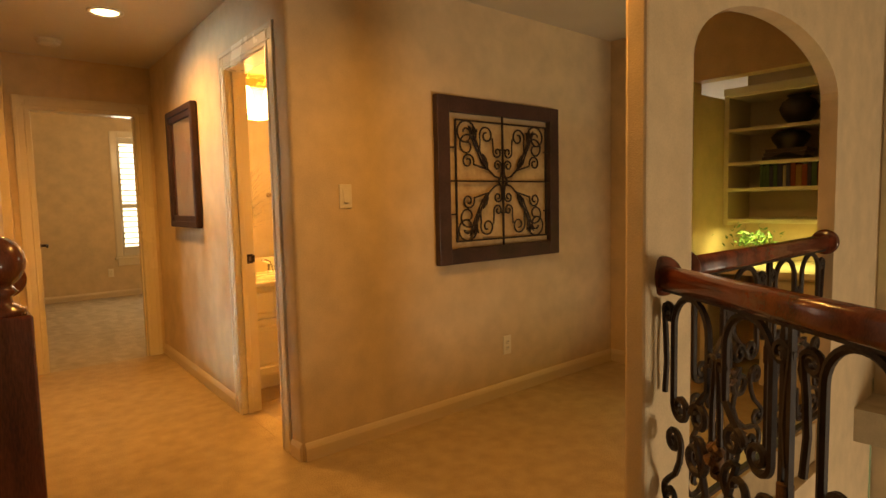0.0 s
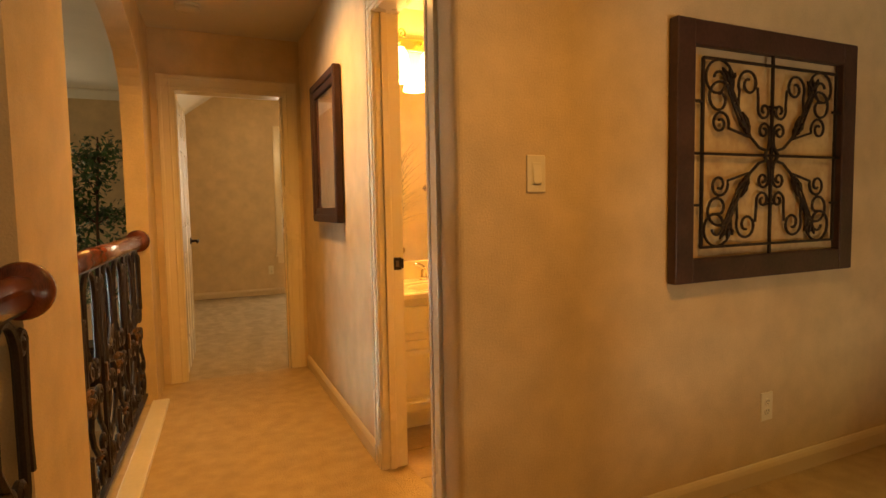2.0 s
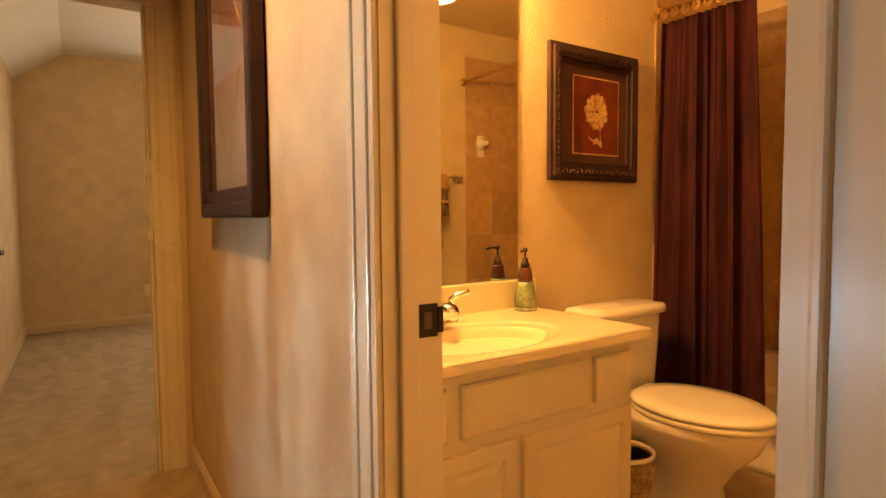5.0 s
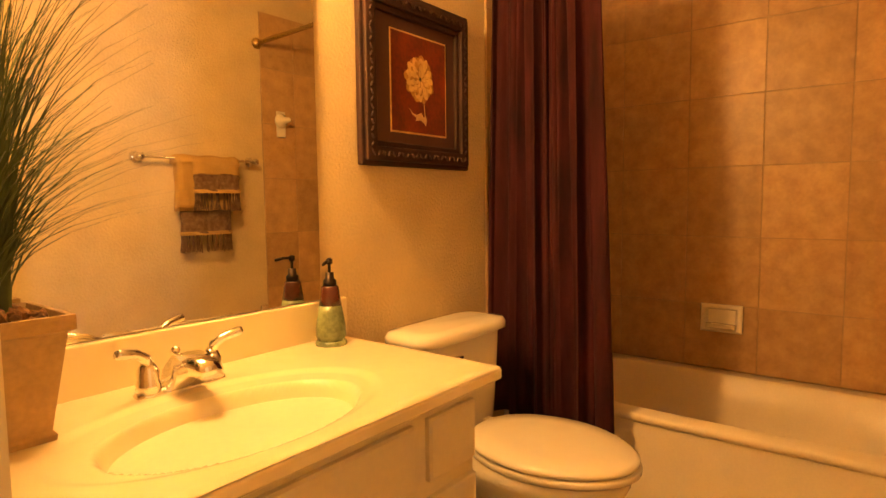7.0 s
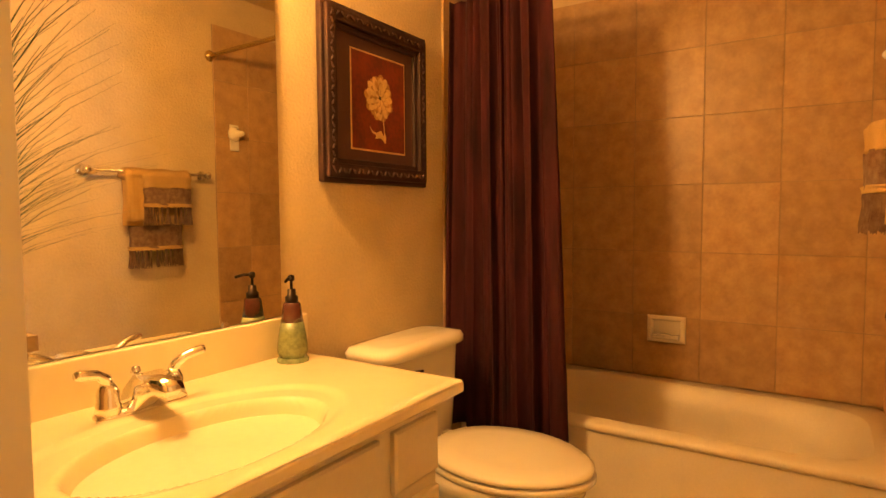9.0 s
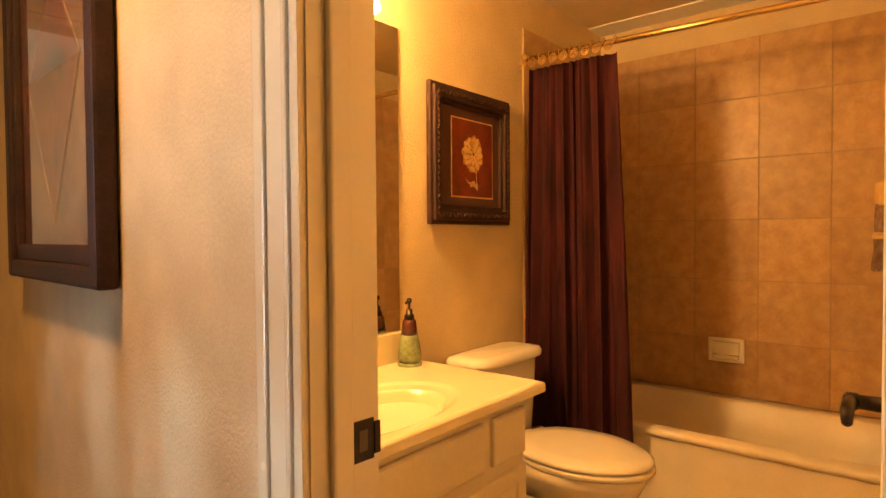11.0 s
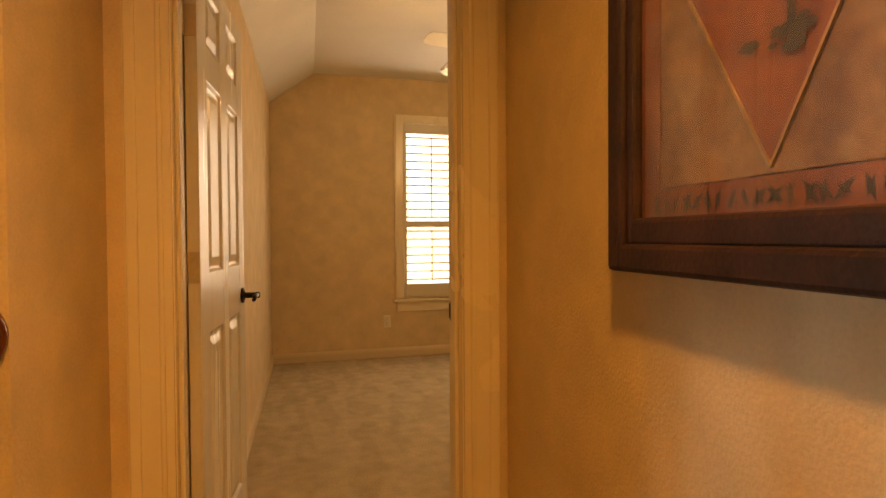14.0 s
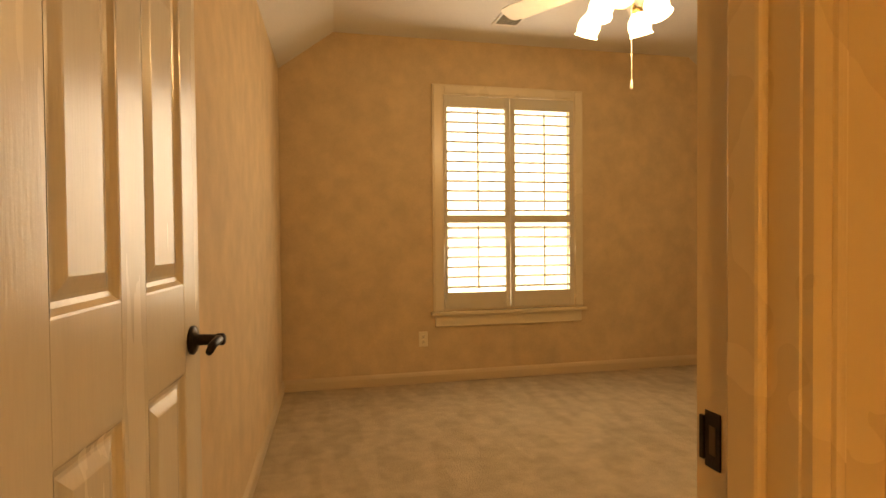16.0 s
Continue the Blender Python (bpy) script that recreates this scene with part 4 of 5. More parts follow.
fau = thing("faucet", "polished chrome two-handle basin faucet", "faucet", (1.918, 4.075, 0.756))
part("base", loft([ring(0, 0, 0, 0.10, 0.028, 32, 3), ring(0, 0, 0.012, 0.098, 0.027, 32, 3), ring(0, 0, 0.02, 0.085, 0.020, 32, 3)]), CHROME, fau, smooth=True)
part("spout", loft([[(-0.038, -0.0 + 0.02, 0.01), (0.038, 0.02, 0.01), (0.038, -0.03, 0.01), (-0.038, -0.03, 0.01)],
                    [(-0.035, 0.012, 0.05), (0.035, 0.012, 0.05), (0.035, -0.05, 0.035), (-0.035, -0.05, 0.035)],
                    [(-0.029, -0.02, 0.085), (0.029, -0.02, 0.085), (0.030, -0.085, 0.055), (-0.030, -0.085, 0.055)],
                    [(-0.025, -0.085, 0.085), (0.025, -0.085, 0.085), (0.026, -0.12, 0.05), (-0.026, -0.12, 0.05)],
                    [(-0.019, -0.115, 0.078), (0.019, -0.115, 0.078), (0.020, -0.13, 0.048), (-0.020, -0.13, 0.048)]]), CHROME, fau, smooth=True)
for s in (-1, 1):
    h = part("handle", lathe(bmesh.new(), [(0.026, 0.012), (0.024, 0.03), (0.021, 0.04), (0.022, 0.055), (0.018, 0.065), (0.012, 0.075), (0.002, 0.078)], 22, (s * 0.07, 0, 0)), CHROME, fau, smooth=True)
    bm = bmesh.new()
    tube(bm, [(s * 0.07, 0, 0.065), (s * 0.075, -0.004, 0.085), (s * 0.095, -0.010, 0.098), (s * 0.130, -0.016, 0.106), (s * 0.138, -0.017, 0.107)], [0.013, 0.012, 0.010, 0.011, 0.008], 10)
    part("lever", bm, CHROME, h, smooth=True)
part("lift_rod", lathe(bmesh.new(), [(0.003, 0.02), (0.003, 0.07), (0.009, 0.074), (0.011, 0.082), (0.008, 0.09), (0.001, 0.092)], 14, (0, 0.022, 0)), CHROME, fau, smooth=True)

mir = thing("wall_mirror", "frameless vanity mirror reaching down to the backsplash", "mirror", (0, 0, 0))
part("glass", box(1.430, 2.402, 4.190, 4.196, 0.873, 1.985), MIRROR, mir)
for x in (1.62, 2.2):
    part("clip", box(x, x + 0.02, 4.186, 4.196, 0.869, 0.885, 0.002), CHROME, mir)
    part("clip", box(x, x + 0.02, 4.186, 4.196, 1.975, 1.99, 0.002), CHROME, mir)

fix = thing("vanity_light", "brass vanity light with three lit frosted glass shades", "wall lamp", (1.91, 4.198, 2.185))
part("backplate", box(-0.24, 0.24, -0.022, 0, -0.04, 0.04, 0.01), BRASS, fix)
for i in (-1, 0, 1):
    bm = bmesh.new()
    tube(bm, [(i * 0.19, -0.02, 0.0), (i * 0.19, -0.06, 0.03), (i * 0.19, -0.10, 0.035), (i * 0.19, -0.125, 0.01), (i * 0.19, -0.125, -0.03)], 0.008, 10)
    arm = part("arm", bm, BRASS, fix, smooth=True)
    bm = bmesh.new()
    tube(bm, [(i * 0.19 + u * 0.8, -0.115, 0.015 + v) for u, v in spiral((0.03, 0.02), 0.03, 0.008, 180, -1.3)], 0.005, 8)
    part("scroll", bm, BRASS, arm, smooth=True)
    sh = part("shade", lathe(bmesh.new(), [(0.028, -0.05), (0.045, -0.08), (0.055, -0.13), (0.062, -0.19), (0.075, -0.245), (0.072, -0.245), (0.058, -0.19), (0.04, -0.08), (0.026, -0.054)], 24, (i * 0.19, -0.125, 0)), SHADE, fix, "lit frosted glass", smooth=True)
    sh.visible_shadow = False

pump = thing("soap_dispenser", "green and red glazed ceramic soap dispenser on the vanity", "soap dispenser", (2.366, 4.108, 0.758))
pump.scale = (1.0, 1.0, 1.07)
part("base", lathe(bmesh.new(), [(0.043, 0.0), (0.044, 0.008), (0.04, 0.014)], 28), GREENGLAZE, pump, smooth=True)
part("body", lathe(bmesh.new(), [(0.037, 0.014), (0.042, 0.028), (0.041, 0.05), (0.036, 0.08), (0.031, 0.105)], 28), GREENGLAZE, pump, "sage green crackle glaze", smooth=True)
part("neck", lathe(bmesh.new(), [(0.031, 0.105), (0.027, 0.13), (0.024, 0.152), (0.02, 0.156)], 28), REDGLAZE, pump, "dark red glaze", smooth=True)
part("collar", lathe(bmesh.new(), [(0.018, 0.156), (0.018, 0.17), (0.012, 0.174), (0.011, 0.19)], 20), DARKMETAL, pump, smooth=True)
bm = lathe(bmesh.new(), [(0.004, 0.19), (0.004, 0.21), (0.009, 0.212), (0.009, 0.224), (0.003, 0.227)], 14)
tube(bm, [(0, 0, 0.219), (-0.02, -0.012, 0.22), (-0.042, -0.024, 0.214)], 0.004, 8)
part("pump_head", bm, DARKMETAL, pump, smooth=True)

gp = thing("potted_grass", "tall artificial grass in a square tan pot on the vanity", "potted plant", (1.570, 4.055, 0.758))
part("pot", loft([[(sx * r, sy * r, z) for sx, sy in ((-1, -1), (1, -1), (1, 1), (-1, 1))] for r, z in ((0.078, 0), (0.080, 0.012), (0.074, 0.02), (0.098, 0.185), (0.108, 0.19), (0.108, 0.215), (0.098, 0.215), (0.092, 0.19))]), POT, gp, "square flared tan pot")
bm = bmesh.new()
rng = random.Random(11)
for i in range(150):
    a, r = rng.uniform(0, 6.28), rng.uniform(0, 0.085)
    bmesh.ops.create_icosphere(bm, subdivisions=1, radius=rng.uniform(0.008, 0.018), matrix=Matrix.Translation((r * math.cos(a) * 1.1, r * math.sin(a) * 1.1, 0.192 + 0.03 * (1 - r / 0.09) + rng.uniform(0, 0.008))))
part("moss", bm, MOSS, gp, "dried brown moss")
bm = bmesh.new()
for i in range(640):
    a, r0 = rng.uniform(0, 6.28), rng.uniform(0, 0.045)
    lean, ht = rng.random() ** 2 * 0.26 + 0.02, rng.uniform(0.38, 0.72)
    if rng.random() < 0.16:
        lean, ht = rng.uniform(0.2, 0.36), rng.uniform(0.22, 0.45)
    w0 = rng.uniform(0.002, 0.0042)
    ca, sa = math.cos(a), math.sin(a)
    prev = None
    for k in range(7):
        f = k / 6
        d = r0 + lean * f ** 2.2
        x, y, z = d * ca, d * sa, 0.2 + ht * (f - 0.25 * (lean / 0.36) * f ** 3)
        y = min(y, 0.115)
        x = max(x, -0.135)
        wd = w0 * (1 - f * 0.85)
        cur = (bm.verts.new((x - sa * wd, y + ca * wd, z)), bm.verts.new((x + sa * wd, y - ca * wd, z)), bm.verts.new((x + ca * wd, y + sa * wd, z)))
        if prev:
            for q in range(3):
                bm.faces.new((prev[q], prev[(q + 1) % 3], cur[(q + 1) % 3], cur[q]))
        prev = cur
part("blades", bm, BLADE, gp, "long thin dark green blades")

# framed flower
fp = thing("framed_flower", "cream flower print in a deep carved dark frame", "framed picture", (2.843, 4.198, 1.549))
fp.scale = (0.812, 0.9, 0.875)
FW, FH = 0.345, 0.322
for s in (-1, 1):
    for nm, o0, o1, d in (("frame_side", 0.0, 0.022, 0.028), ("frame_side", 0.018, 0.07, 0.042), ("frame_liner", 0.066, 0.09, 0.026)):
        part(nm, box(*sorted((s * (FW - o0), s * (FW - o1))), -d, -0.003, -FH + o0, FH - o0, 0.006), FRAME, fp)
        part(nm, box(-FW + o0 + 0.006, FW - o0 - 0.006, -d + 0.001, -0.004, *sorted((s * (FH - o0), s * (FH - o1))), 0.006), FRAME, fp)
bm = bmesh.new()
for i in range(22):
    f = -1 + 2 * i / 21
    for s in (-1, 1):
        for c in ((s * (FW - 0.044), f * (FH - 0.05)), (f * (FW - 0.05), s * (FH - 0.044))):
            bmesh.ops.create_icosphere(bm, subdivisions=1, radius=0.013, matrix=Matrix.Translation((c[0], -0.042, c[1])) @ pose(0, 0, 0, 0, 35 * (1 if i % 2 else -1), 0) @ Matrix.Diagonal((0.45, 0.5, 1, 1)))
part("carving", bm, FRAME, fp, "carved leaf moulding")
part("mat_board", box(-FW + 0.085, FW - 0.085, -0.012, -0.006, -FH + 0.085, FH - 0.085), mat("dark_mat_board", (0.075, 0.03, 0.028), 0.8, 0.1, 5, 80, 0.1), fp, "dark brown mat board")
CREAM = mat("print_cream", (0.62, 0.42, 0.20), 0.6, 0.15, 18, 80, 0.0)
part("fillet", box(-0.185, 0.178, -0.0135, -0.0118, -0.192, 0.188), CREAM, fp, "thin gold fillet")
part("print", box(-0.178, 0.171, -0.0145, -0.0130, -0.185, 0.181), mat("print_dark_red", (0.16, 0.022, 0.014), 0.6, 0.25, 9, 60, 0.0), fp, "dark red print")
rng = random.Random(4)
UNDER = mat("print_ochre", (0.40, 0.22, 0.085), 0.6, 0.25, 25, 90, 0.0)
for layer, (cnt, ln, wd, tone) in enumerate(((14, 0.098, 0.046, UNDER), (13, 0.094, 0.034, CREAM), (11, 0.072, 0.026, UNDER), (10, 0.067, 0.022, CREAM), (8, 0.04, 0.016, UNDER), (7, 0.037, 0.013, CREAM))):
    bm = bmesh.new()
    for i in range(cnt):
        a = 2 * math.pi * (i + 0.5 * (layer // 2)) / cnt + rng.uniform(-0.12, 0.12)
        l2 = ln * rng.uniform(0.88, 1.06)
        ca, sa = math.cos(a), math.sin(a)
        y = -0.0152 - 0.0004 * layer - 0.00002 * i
        bm.faces.new([bm.verts.new((-0.003 + u * ca - v * sa, y, 0.022 + (u * sa + v * ca) * 0.95)) for u, v in ((0.004, 0), (l2 * 0.4, wd * 0.42), (l2 * 0.75, wd * 0.5), (l2 * 0.93, wd * 0.3), (l2, 0), (l2 * 0.93, -wd * 0.3), (l2 * 0.75, -wd * 0.5), (l2 * 0.4, -wd * 0.42))])
    part("petals", bm, tone, fp, "cream petals" if tone is CREAM else "ochre shaded petals")
bm = bmesh.new()
tube(bm, [(0.02, -0.0155, -0.06), (0.026, -0.0155, -0.10), (0.03, -0.0155, -0.15)], 0.0015, 5)
for pts in (((0.035, -0.155), (0.0, -0.135), (-0.035, -0.14), (-0.025, -0.115), (0.005, -0.105), (0.022, -0.125)), ((-0.02, -0.118), (-0.05, -0.112), (-0.075, -0.092), (-0.055, -0.118), (-0.03, -0.126)), ((0.035, -0.155), (0.04, -0.13), (0.03, -0.11), (0.02, -0.125))):
    bm.faces.new([bm.verts.new((u, -0.0157, v)) for u, v in pts])
part("flower_leaf", bm, CREAM, fp)
bm = bmesh.new()
bmesh.ops.create_icosphere(bm, subdivisions=2, radius=0.008, matrix=Matrix.Translation((-0.003, -0.0175, 0.022)) @ Matrix.Diagonal((1, 0.2, 1, 1)))
part("flower_centre", bm, MOTIF, fp)

for ob in fp.children:  # the print sits off the frame's middle
    if ob.name.split(".")[0] in ("fillet", "print", "petals", "flower_leaf", "flower_centre"):
        ob.location.x += 0.018

# toilet
toi = thing("toilet", "cream porcelain toilet with its lid down", "toilet", (2.865, 4.19, 0))
toi.scale = (1.0, 0.94, 1.0)
part("tank", loft([ring(0, -0.115, z, a, b, 40, 5) for z, a, b in ((0.36, 0.185, 0.085), (0.38, 0.195, 0.092), (0.55, 0.21, 0.097), (0.700, 0.217, 0.10))]), PORCELAIN, toi, smooth=True)
part("tank_lid", loft([ring(0, -0.12, z, a * 1.06, b * 1.06, 40, 4.5) for z, a, b in ((0.698, 0.222, 0.105), (0.702, 0.232, 0.113), (0.722, 0.232, 0.113), (0.736, 0.222, 0.104), (0.742, 0.18, 0.07))]), PORCELAIN, toi, smooth=True)
part("bowl", loft([ring(0, cy, z, a * 1.08, b * 1.06, 44, 2.2, g) for z, a, b, cy, g in ((-0.009, 0.115, 0.24, -0.40, 0.1), (0.03, 0.11, 0.235, -0.40, 0.1), (0.12, 0.10, 0.21, -0.41, 0.1), (0.20, 0.125, 0.235, -0.44, 0.12), (0.27, 0.165, 0.27, -0.475, 0.15), (0.33, 0.185, 0.285, -0.49, 0.16), (0.365, 0.187, 0.287, -0.49, 0.16))]), PORCELAIN, toi, smooth=True)
part("bowl_neck", box(-0.12, 0.12, -0.26, -0.05, 0.20, 0.372, 0.03, 4), PORCELAIN, toi, smooth=True)
part("seat", loft([ring(0.01, -0.535, z, a * 1.1, b * 1.08, 48, 2.15, 0.18) for z, a, b in ((0.368, 0.187, 0.262), (0.372, 0.191, 0.266), (0.384, 0.191, 0.266), (0.389, 0.187, 0.262))]), PORCELAIN, toi, smooth=True)
part("lid", loft([ring(0.01, -0.53, z, a * 1.1, b * 1.08, 48, 2.15, 0.18) for z, a, b in ((0.393, 0.186, 0.262), (0.398, 0.190, 0.266), (0.408, 0.189, 0.265), (0.416, 0.175, 0.25), (0.420, 0.12, 0.19))]), PORCELAIN, toi, smooth=True)
for s in (-1, 1):
    part("hinge", box(s * 0.07 - 0.02, s * 0.07 + 0.02, -0.262, -0.225, 0.37, 0.408, 0.008), PORCELAIN, toi)
bm = bmesh.new()
tube(bm, [(-0.15, -0.218, 0.66), (-0.15, -0.235, 0.66), (-0.10, -0.24, 0.655), (-0.075, -0.24, 0.652)], 0.006, 8)
part("flush_lever", bm, CHROME, toi, smooth=True)

bas = thing("waste_basket", "small woven wicker waste basket beside the vanity", "waste basket", (2.565, 3.79, -0.008))
part("basket", loft([ring(0, 0, z, r, r, 28) for z, r in ((0, 0.075), (0.1, 0.085), (0.27, 0.098), (0.27, 0.09), (0.1, 0.078), (0.02, 0.07))]), WICKER, bas, smooth=True)
bm = bmesh.new()
for k in range(14):
    z = 0.015 + 0.018 * k
    r = 0.077 + 0.02 * z / 0.27
    tube(bm, [(math.cos(a) * (r + 0.002 * math.sin(a * 12 + k * 3.14)), math.sin(a) * (r + 0.002 * math.sin(a * 12 + k * 3.14)), z) for a in [2 * math.pi * i / 48 for i in range(49)]], 0.006, 5)
part("weave", bm, WICKER, bas)
part("rim", loft([ring(0, 0, z, r, r, 28) for z, r in ((0.262, 0.098), (0.266, 0.103), (0.276, 0.103), (0.28, 0.097), (0.276, 0.09), (0.262, 0.09))]), PORCELAIN, bas, "pale rim", smooth=True)

# bathtub
tubt = thing("bathtub", "cream alcove bathtub with a straight apron", "bathtub", (0, 0, 0))
TX, TY = 3.755, 3.4215
part("apron", loft([ring(TX, TY, z, a, b, 64, p) for z, a, b, p in ((-0.01, 0.372, 0.772, 40), (0.02, 0.366, 0.772, 40), (0.03, 0.36, 0.772, 40), (0.335, 0.372, 0.772, 40))], cap=(True, False)), TUBENAMEL, tubt, smooth=True)
part("rim", loft([ring(TX, TY, z, a, b, 64, p) for z, a, b, p in ((0.335, 0.372, 0.772, 40), (0.345, 0.386, 0.772, 30), (0.362, 0.388, 0.772, 30), (0.372, 0.380, 0.765, 30), (0.372, 0.315, 0.71, 5))], cap=(False, False)), TUBENAMEL, tubt, smooth=True)
part("basin", loft([ring(TX, TY, z, a, b, 64, p) for z, a, b, p in ((0.372, 0.315, 0.71, 5), (0.362, 0.30, 0.695, 5), (0.22, 0.275, 0.65, 4.5), (0.06, 0.235, 0.57, 4), (0.04, 0.18, 0.51, 3))], cap=(False, True)), TUBENAMEL, tubt, smooth=True)

# shower rod, rings and curtain
rod = thing("shower_rod", "polished brass shower curtain rod", "shower rod", (0, 0, 0))
bm = bmesh.new()
tube(bm, [(3.29, 2.655, 2.04), (3.29, 4.19, 2.07)], 0.0125, 16)
part("rod", bm, BRASS, rod, smooth=True)
for y, s, z in ((4.193, -1, 2.07), (2.6455, 1, 2.04)):
    part("flange", lathe(bmesh.new(), [(0.03, 0), (0.03, s * 0.006), (0.018, s * 0.014), (0.0135, s * 0.02)], 20, (3.29, y, z), "y"), BRASS, rod, smooth=True)
cur = thing("shower_curtain", "burgundy fabric shower curtain drawn to one side", "shower curtain", (0, 0, 0))
bm = bmesh.new()
NU, NV = 150, 30
rows_ = []
for j in range(NV + 1):
    f = j / NV
    z = 2.015 - f * 1.72
    row = []
    for i in range(NU + 1):
        u = i / NU
        span = 0.455 + 0.085 * f
        y = 4.180 - span * u
        ph = 2 * math.pi * (7.4 * u + 0.32 * math.sin(10.5 * u + 0.6) + 0.16 * math.sin(23 * u + 0.7 * f)) + 0.35 * math.sin(f * 2.2 + u * 5)
        amp = 0.025 * (0.8 + 0.5 * math.sin(u * 17 + 1.0)) * (0.65 + 0.35 * f)
        x = 3.292 + amp * math.sin(ph) + 0.010 * math.sin(2.3 * ph + 3 * f) + 0.004 - 0.03 * f
        row.append(bm.verts.new((x, y + 0.006 * math.cos(ph * 2), z + 0.004 * math.sin(ph))))
    rows_.append(row)
for a, b in zip(rows_, rows_[1:]):
    for i in range(NU):
        bm.faces.new((a[i], a[i + 1], b[i + 1], b[i]))
cl = part("cloth", bm, CURTAIN, cur, smooth=True)
so = cl.modifiers.new("thickness", "SOLIDIFY")
so.thickness = 0.003
for k in range(9):
    y = 4.160 - k * 0.053
    r = thing("curtain_ring", "spiral brass shower curtain hook", "curtain hook", (3.255, y, 2.028), 0, "shower curtain hooks")
    bm = bmesh.new()
    tube(bm, [(0.035 + 0.017 * math.cos(a), 0, 0.04 + 0.017 * math.sin(a)) for a in [2 * math.pi * i / 16 for i in range(-4, 9)]] + [(0.015, 0, 0.02), (-0.005, 0, 0.0)], 0.0022, 6)
    part("hook", bm, HOOKBRASS, r)
    bm = bmesh.new()
    tube(bm, [(-0.045, u, -0.005 + v) for u, v in spiral((0, 0), 0.022, 0.004, 90, 2.2, 40)], 0.003, 6)
    part("spiral", bm, HOOKBRASS, r)

# towel bar and towel on the wall facing the mirror
tb = thing("towel_bar", "chrome towel bar on the bathroom wall", "towel bar", (2.905, 2.645, 1.378))
tb.scale = (0.92, 1.0, 1.0)
bm = bmesh.new()
tube(bm, [(-0.335, 0.065, 0), (0.335, 0.065, 0)], 0.008, 12)
part("bar", bm, CHROME, tb, smooth=True)
for s in (-1, 1):
    part("bracket", lathe(bmesh.new(), [(0.028, 0), (0.028, 0.006), (0.02, 0.012), (0.01, 0.02), (0.01, 0.055), (0.018, 0.06), (0.018, 0.072), (0.008, 0.078)], 20, (s * 0.335, 0, 0), "y"), CHROME, tb, smooth=True)


def tail(name, parent, cx, cy, a, b, z0, z1, material, label, flare=0.0):
    """A thick soft fold of cloth hanging from z0 down to z1."""
    loops = []
    for k in range(13):
        f = k / 12
        z = z0 + (z1 - z0) * f
        g = 1 + flare * f
        lp = []
        for i, (x, y, _) in enumerate(ring(0, 0, z, a * g, b * g, 48, 2.6)):
            w = 1 + 0.10 * math.sin(i * 0.79 + 3 * f) + 0.05 * math.sin(i * 1.9 + cx * 40)
            lp.append((cx + x * (1 + 0.02 * math.sin(9 * f)), cy + y * w, z))
        loops.append(lp)
    return part(name, loft(loops), material, parent, label, smooth=True)


def fringe(parent, cx, cy, a, b, z, drop, seed):
    tail("braid", parent, cx, cy, a * 1.04, b * 1.10, z + 0.022, z, TOWEL, "looped braid trim")
    bm = bmesh.new()
    rng = random.Random(seed)
    for i, (x, y, _) in enumerate(ring(cx, cy, z, a * 0.97, b * 0.97, 30, 2.6)):
        for q in range(12):
            p, o = rng.uniform(-0.004, 0.004), rng.uniform(-0.004, 0.004)
            tube(bm, [(x + p, y + o, z), (x + p * 0.6, y + o * 0.6, z - drop * 0.3), (x + p * 2.4, y + o * 2.4, z - drop * rng.uniform(0.8, 1.0))], 0.0012, 3)
    part("tassels", bm, TOWELBAND, parent, "dark tassel fringe")


tw = thing("hand_towel", "tan hand towel with dark woven bands and tassels on the bar", "towel", (2.905, 2.645, 1.378))
tw.scale = (0.88, 1.08, 0.84)
bm = bmesh.new()
hump = [[(x, 0.066 + 0.052 * math.cos(t), -0.03 + 0.052 * math.sin(t) * (1 + 0.06 * math.sin(x * 40))) for t in [math.pi * q / 12 for q in range(13)]] for x in [-0.17 + 0.36 * i / 20 for i in range(21)]]
loft([h + [(h[0][0], 0.066, -0.05)] for h in hump], bm)
part("fold", bm, TOWEL, tw, "tan terry cloth", smooth=True)
tail("back_tail", tw, 0.0, 0.052, 0.165, 0.040, -0.02, -0.31, TOWEL, "tan terry cloth", 0.04)
tail("woven_band", tw, 0.012, 0.052, 0.152, 0.040, -0.305, -0.455, TOWELBAND, "dark woven band")
fringe(tw, 0.012, 0.052, 0.152, 0.040, -0.455, 0.11, 31)
tail("front_tail", tw, 0.042, 0.116, 0.143, 0.028, -0.02, -0.095, TOWEL, "tan terry cloth")
tail("woven_band", tw, 0.042, 0.116, 0.140, 0.028, -0.09, -0.205, TOWELBAND, "dark woven band")
fringe(tw, 0.042, 0.116, 0.140, 0.028, -0.205, 0.11, 32)
tail("side_fold", tw, -0.118, 0.088, 0.056, 0.024, -0.01, -0.285, TOWEL, "tan terry cloth", 0.08)

hk = thing("ceramic_hook", "white ceramic shower caddy hook on the tile", "hook", (3.425, 2.655, 1.606))
part("plate", box(-0.03, 0.03, 0, 0.012, -0.075, 0.075, 0.005), PORCELAIN, hk)
part("horn", lathe(bmesh.new(), [(0.045, 0.01), (0.035, 0.02), (0.022, 0.04), (0.016, 0.07), (0.013, 0.085), (0.004, 0.092)], 20, (0, 0, 0.02), "y"), PORCELAIN, hk, smooth=True)
sd = thing("soap_dish", "ceramic soap dish set in the tile wall", "soap dish", (4.139, 3.490, 0.611), 90)
def face(a, b, y, up=0.0):
    return [(-a, y, -b + up), (a, y, -b + up), (a, y, b + up), (-a, y, b + up)]


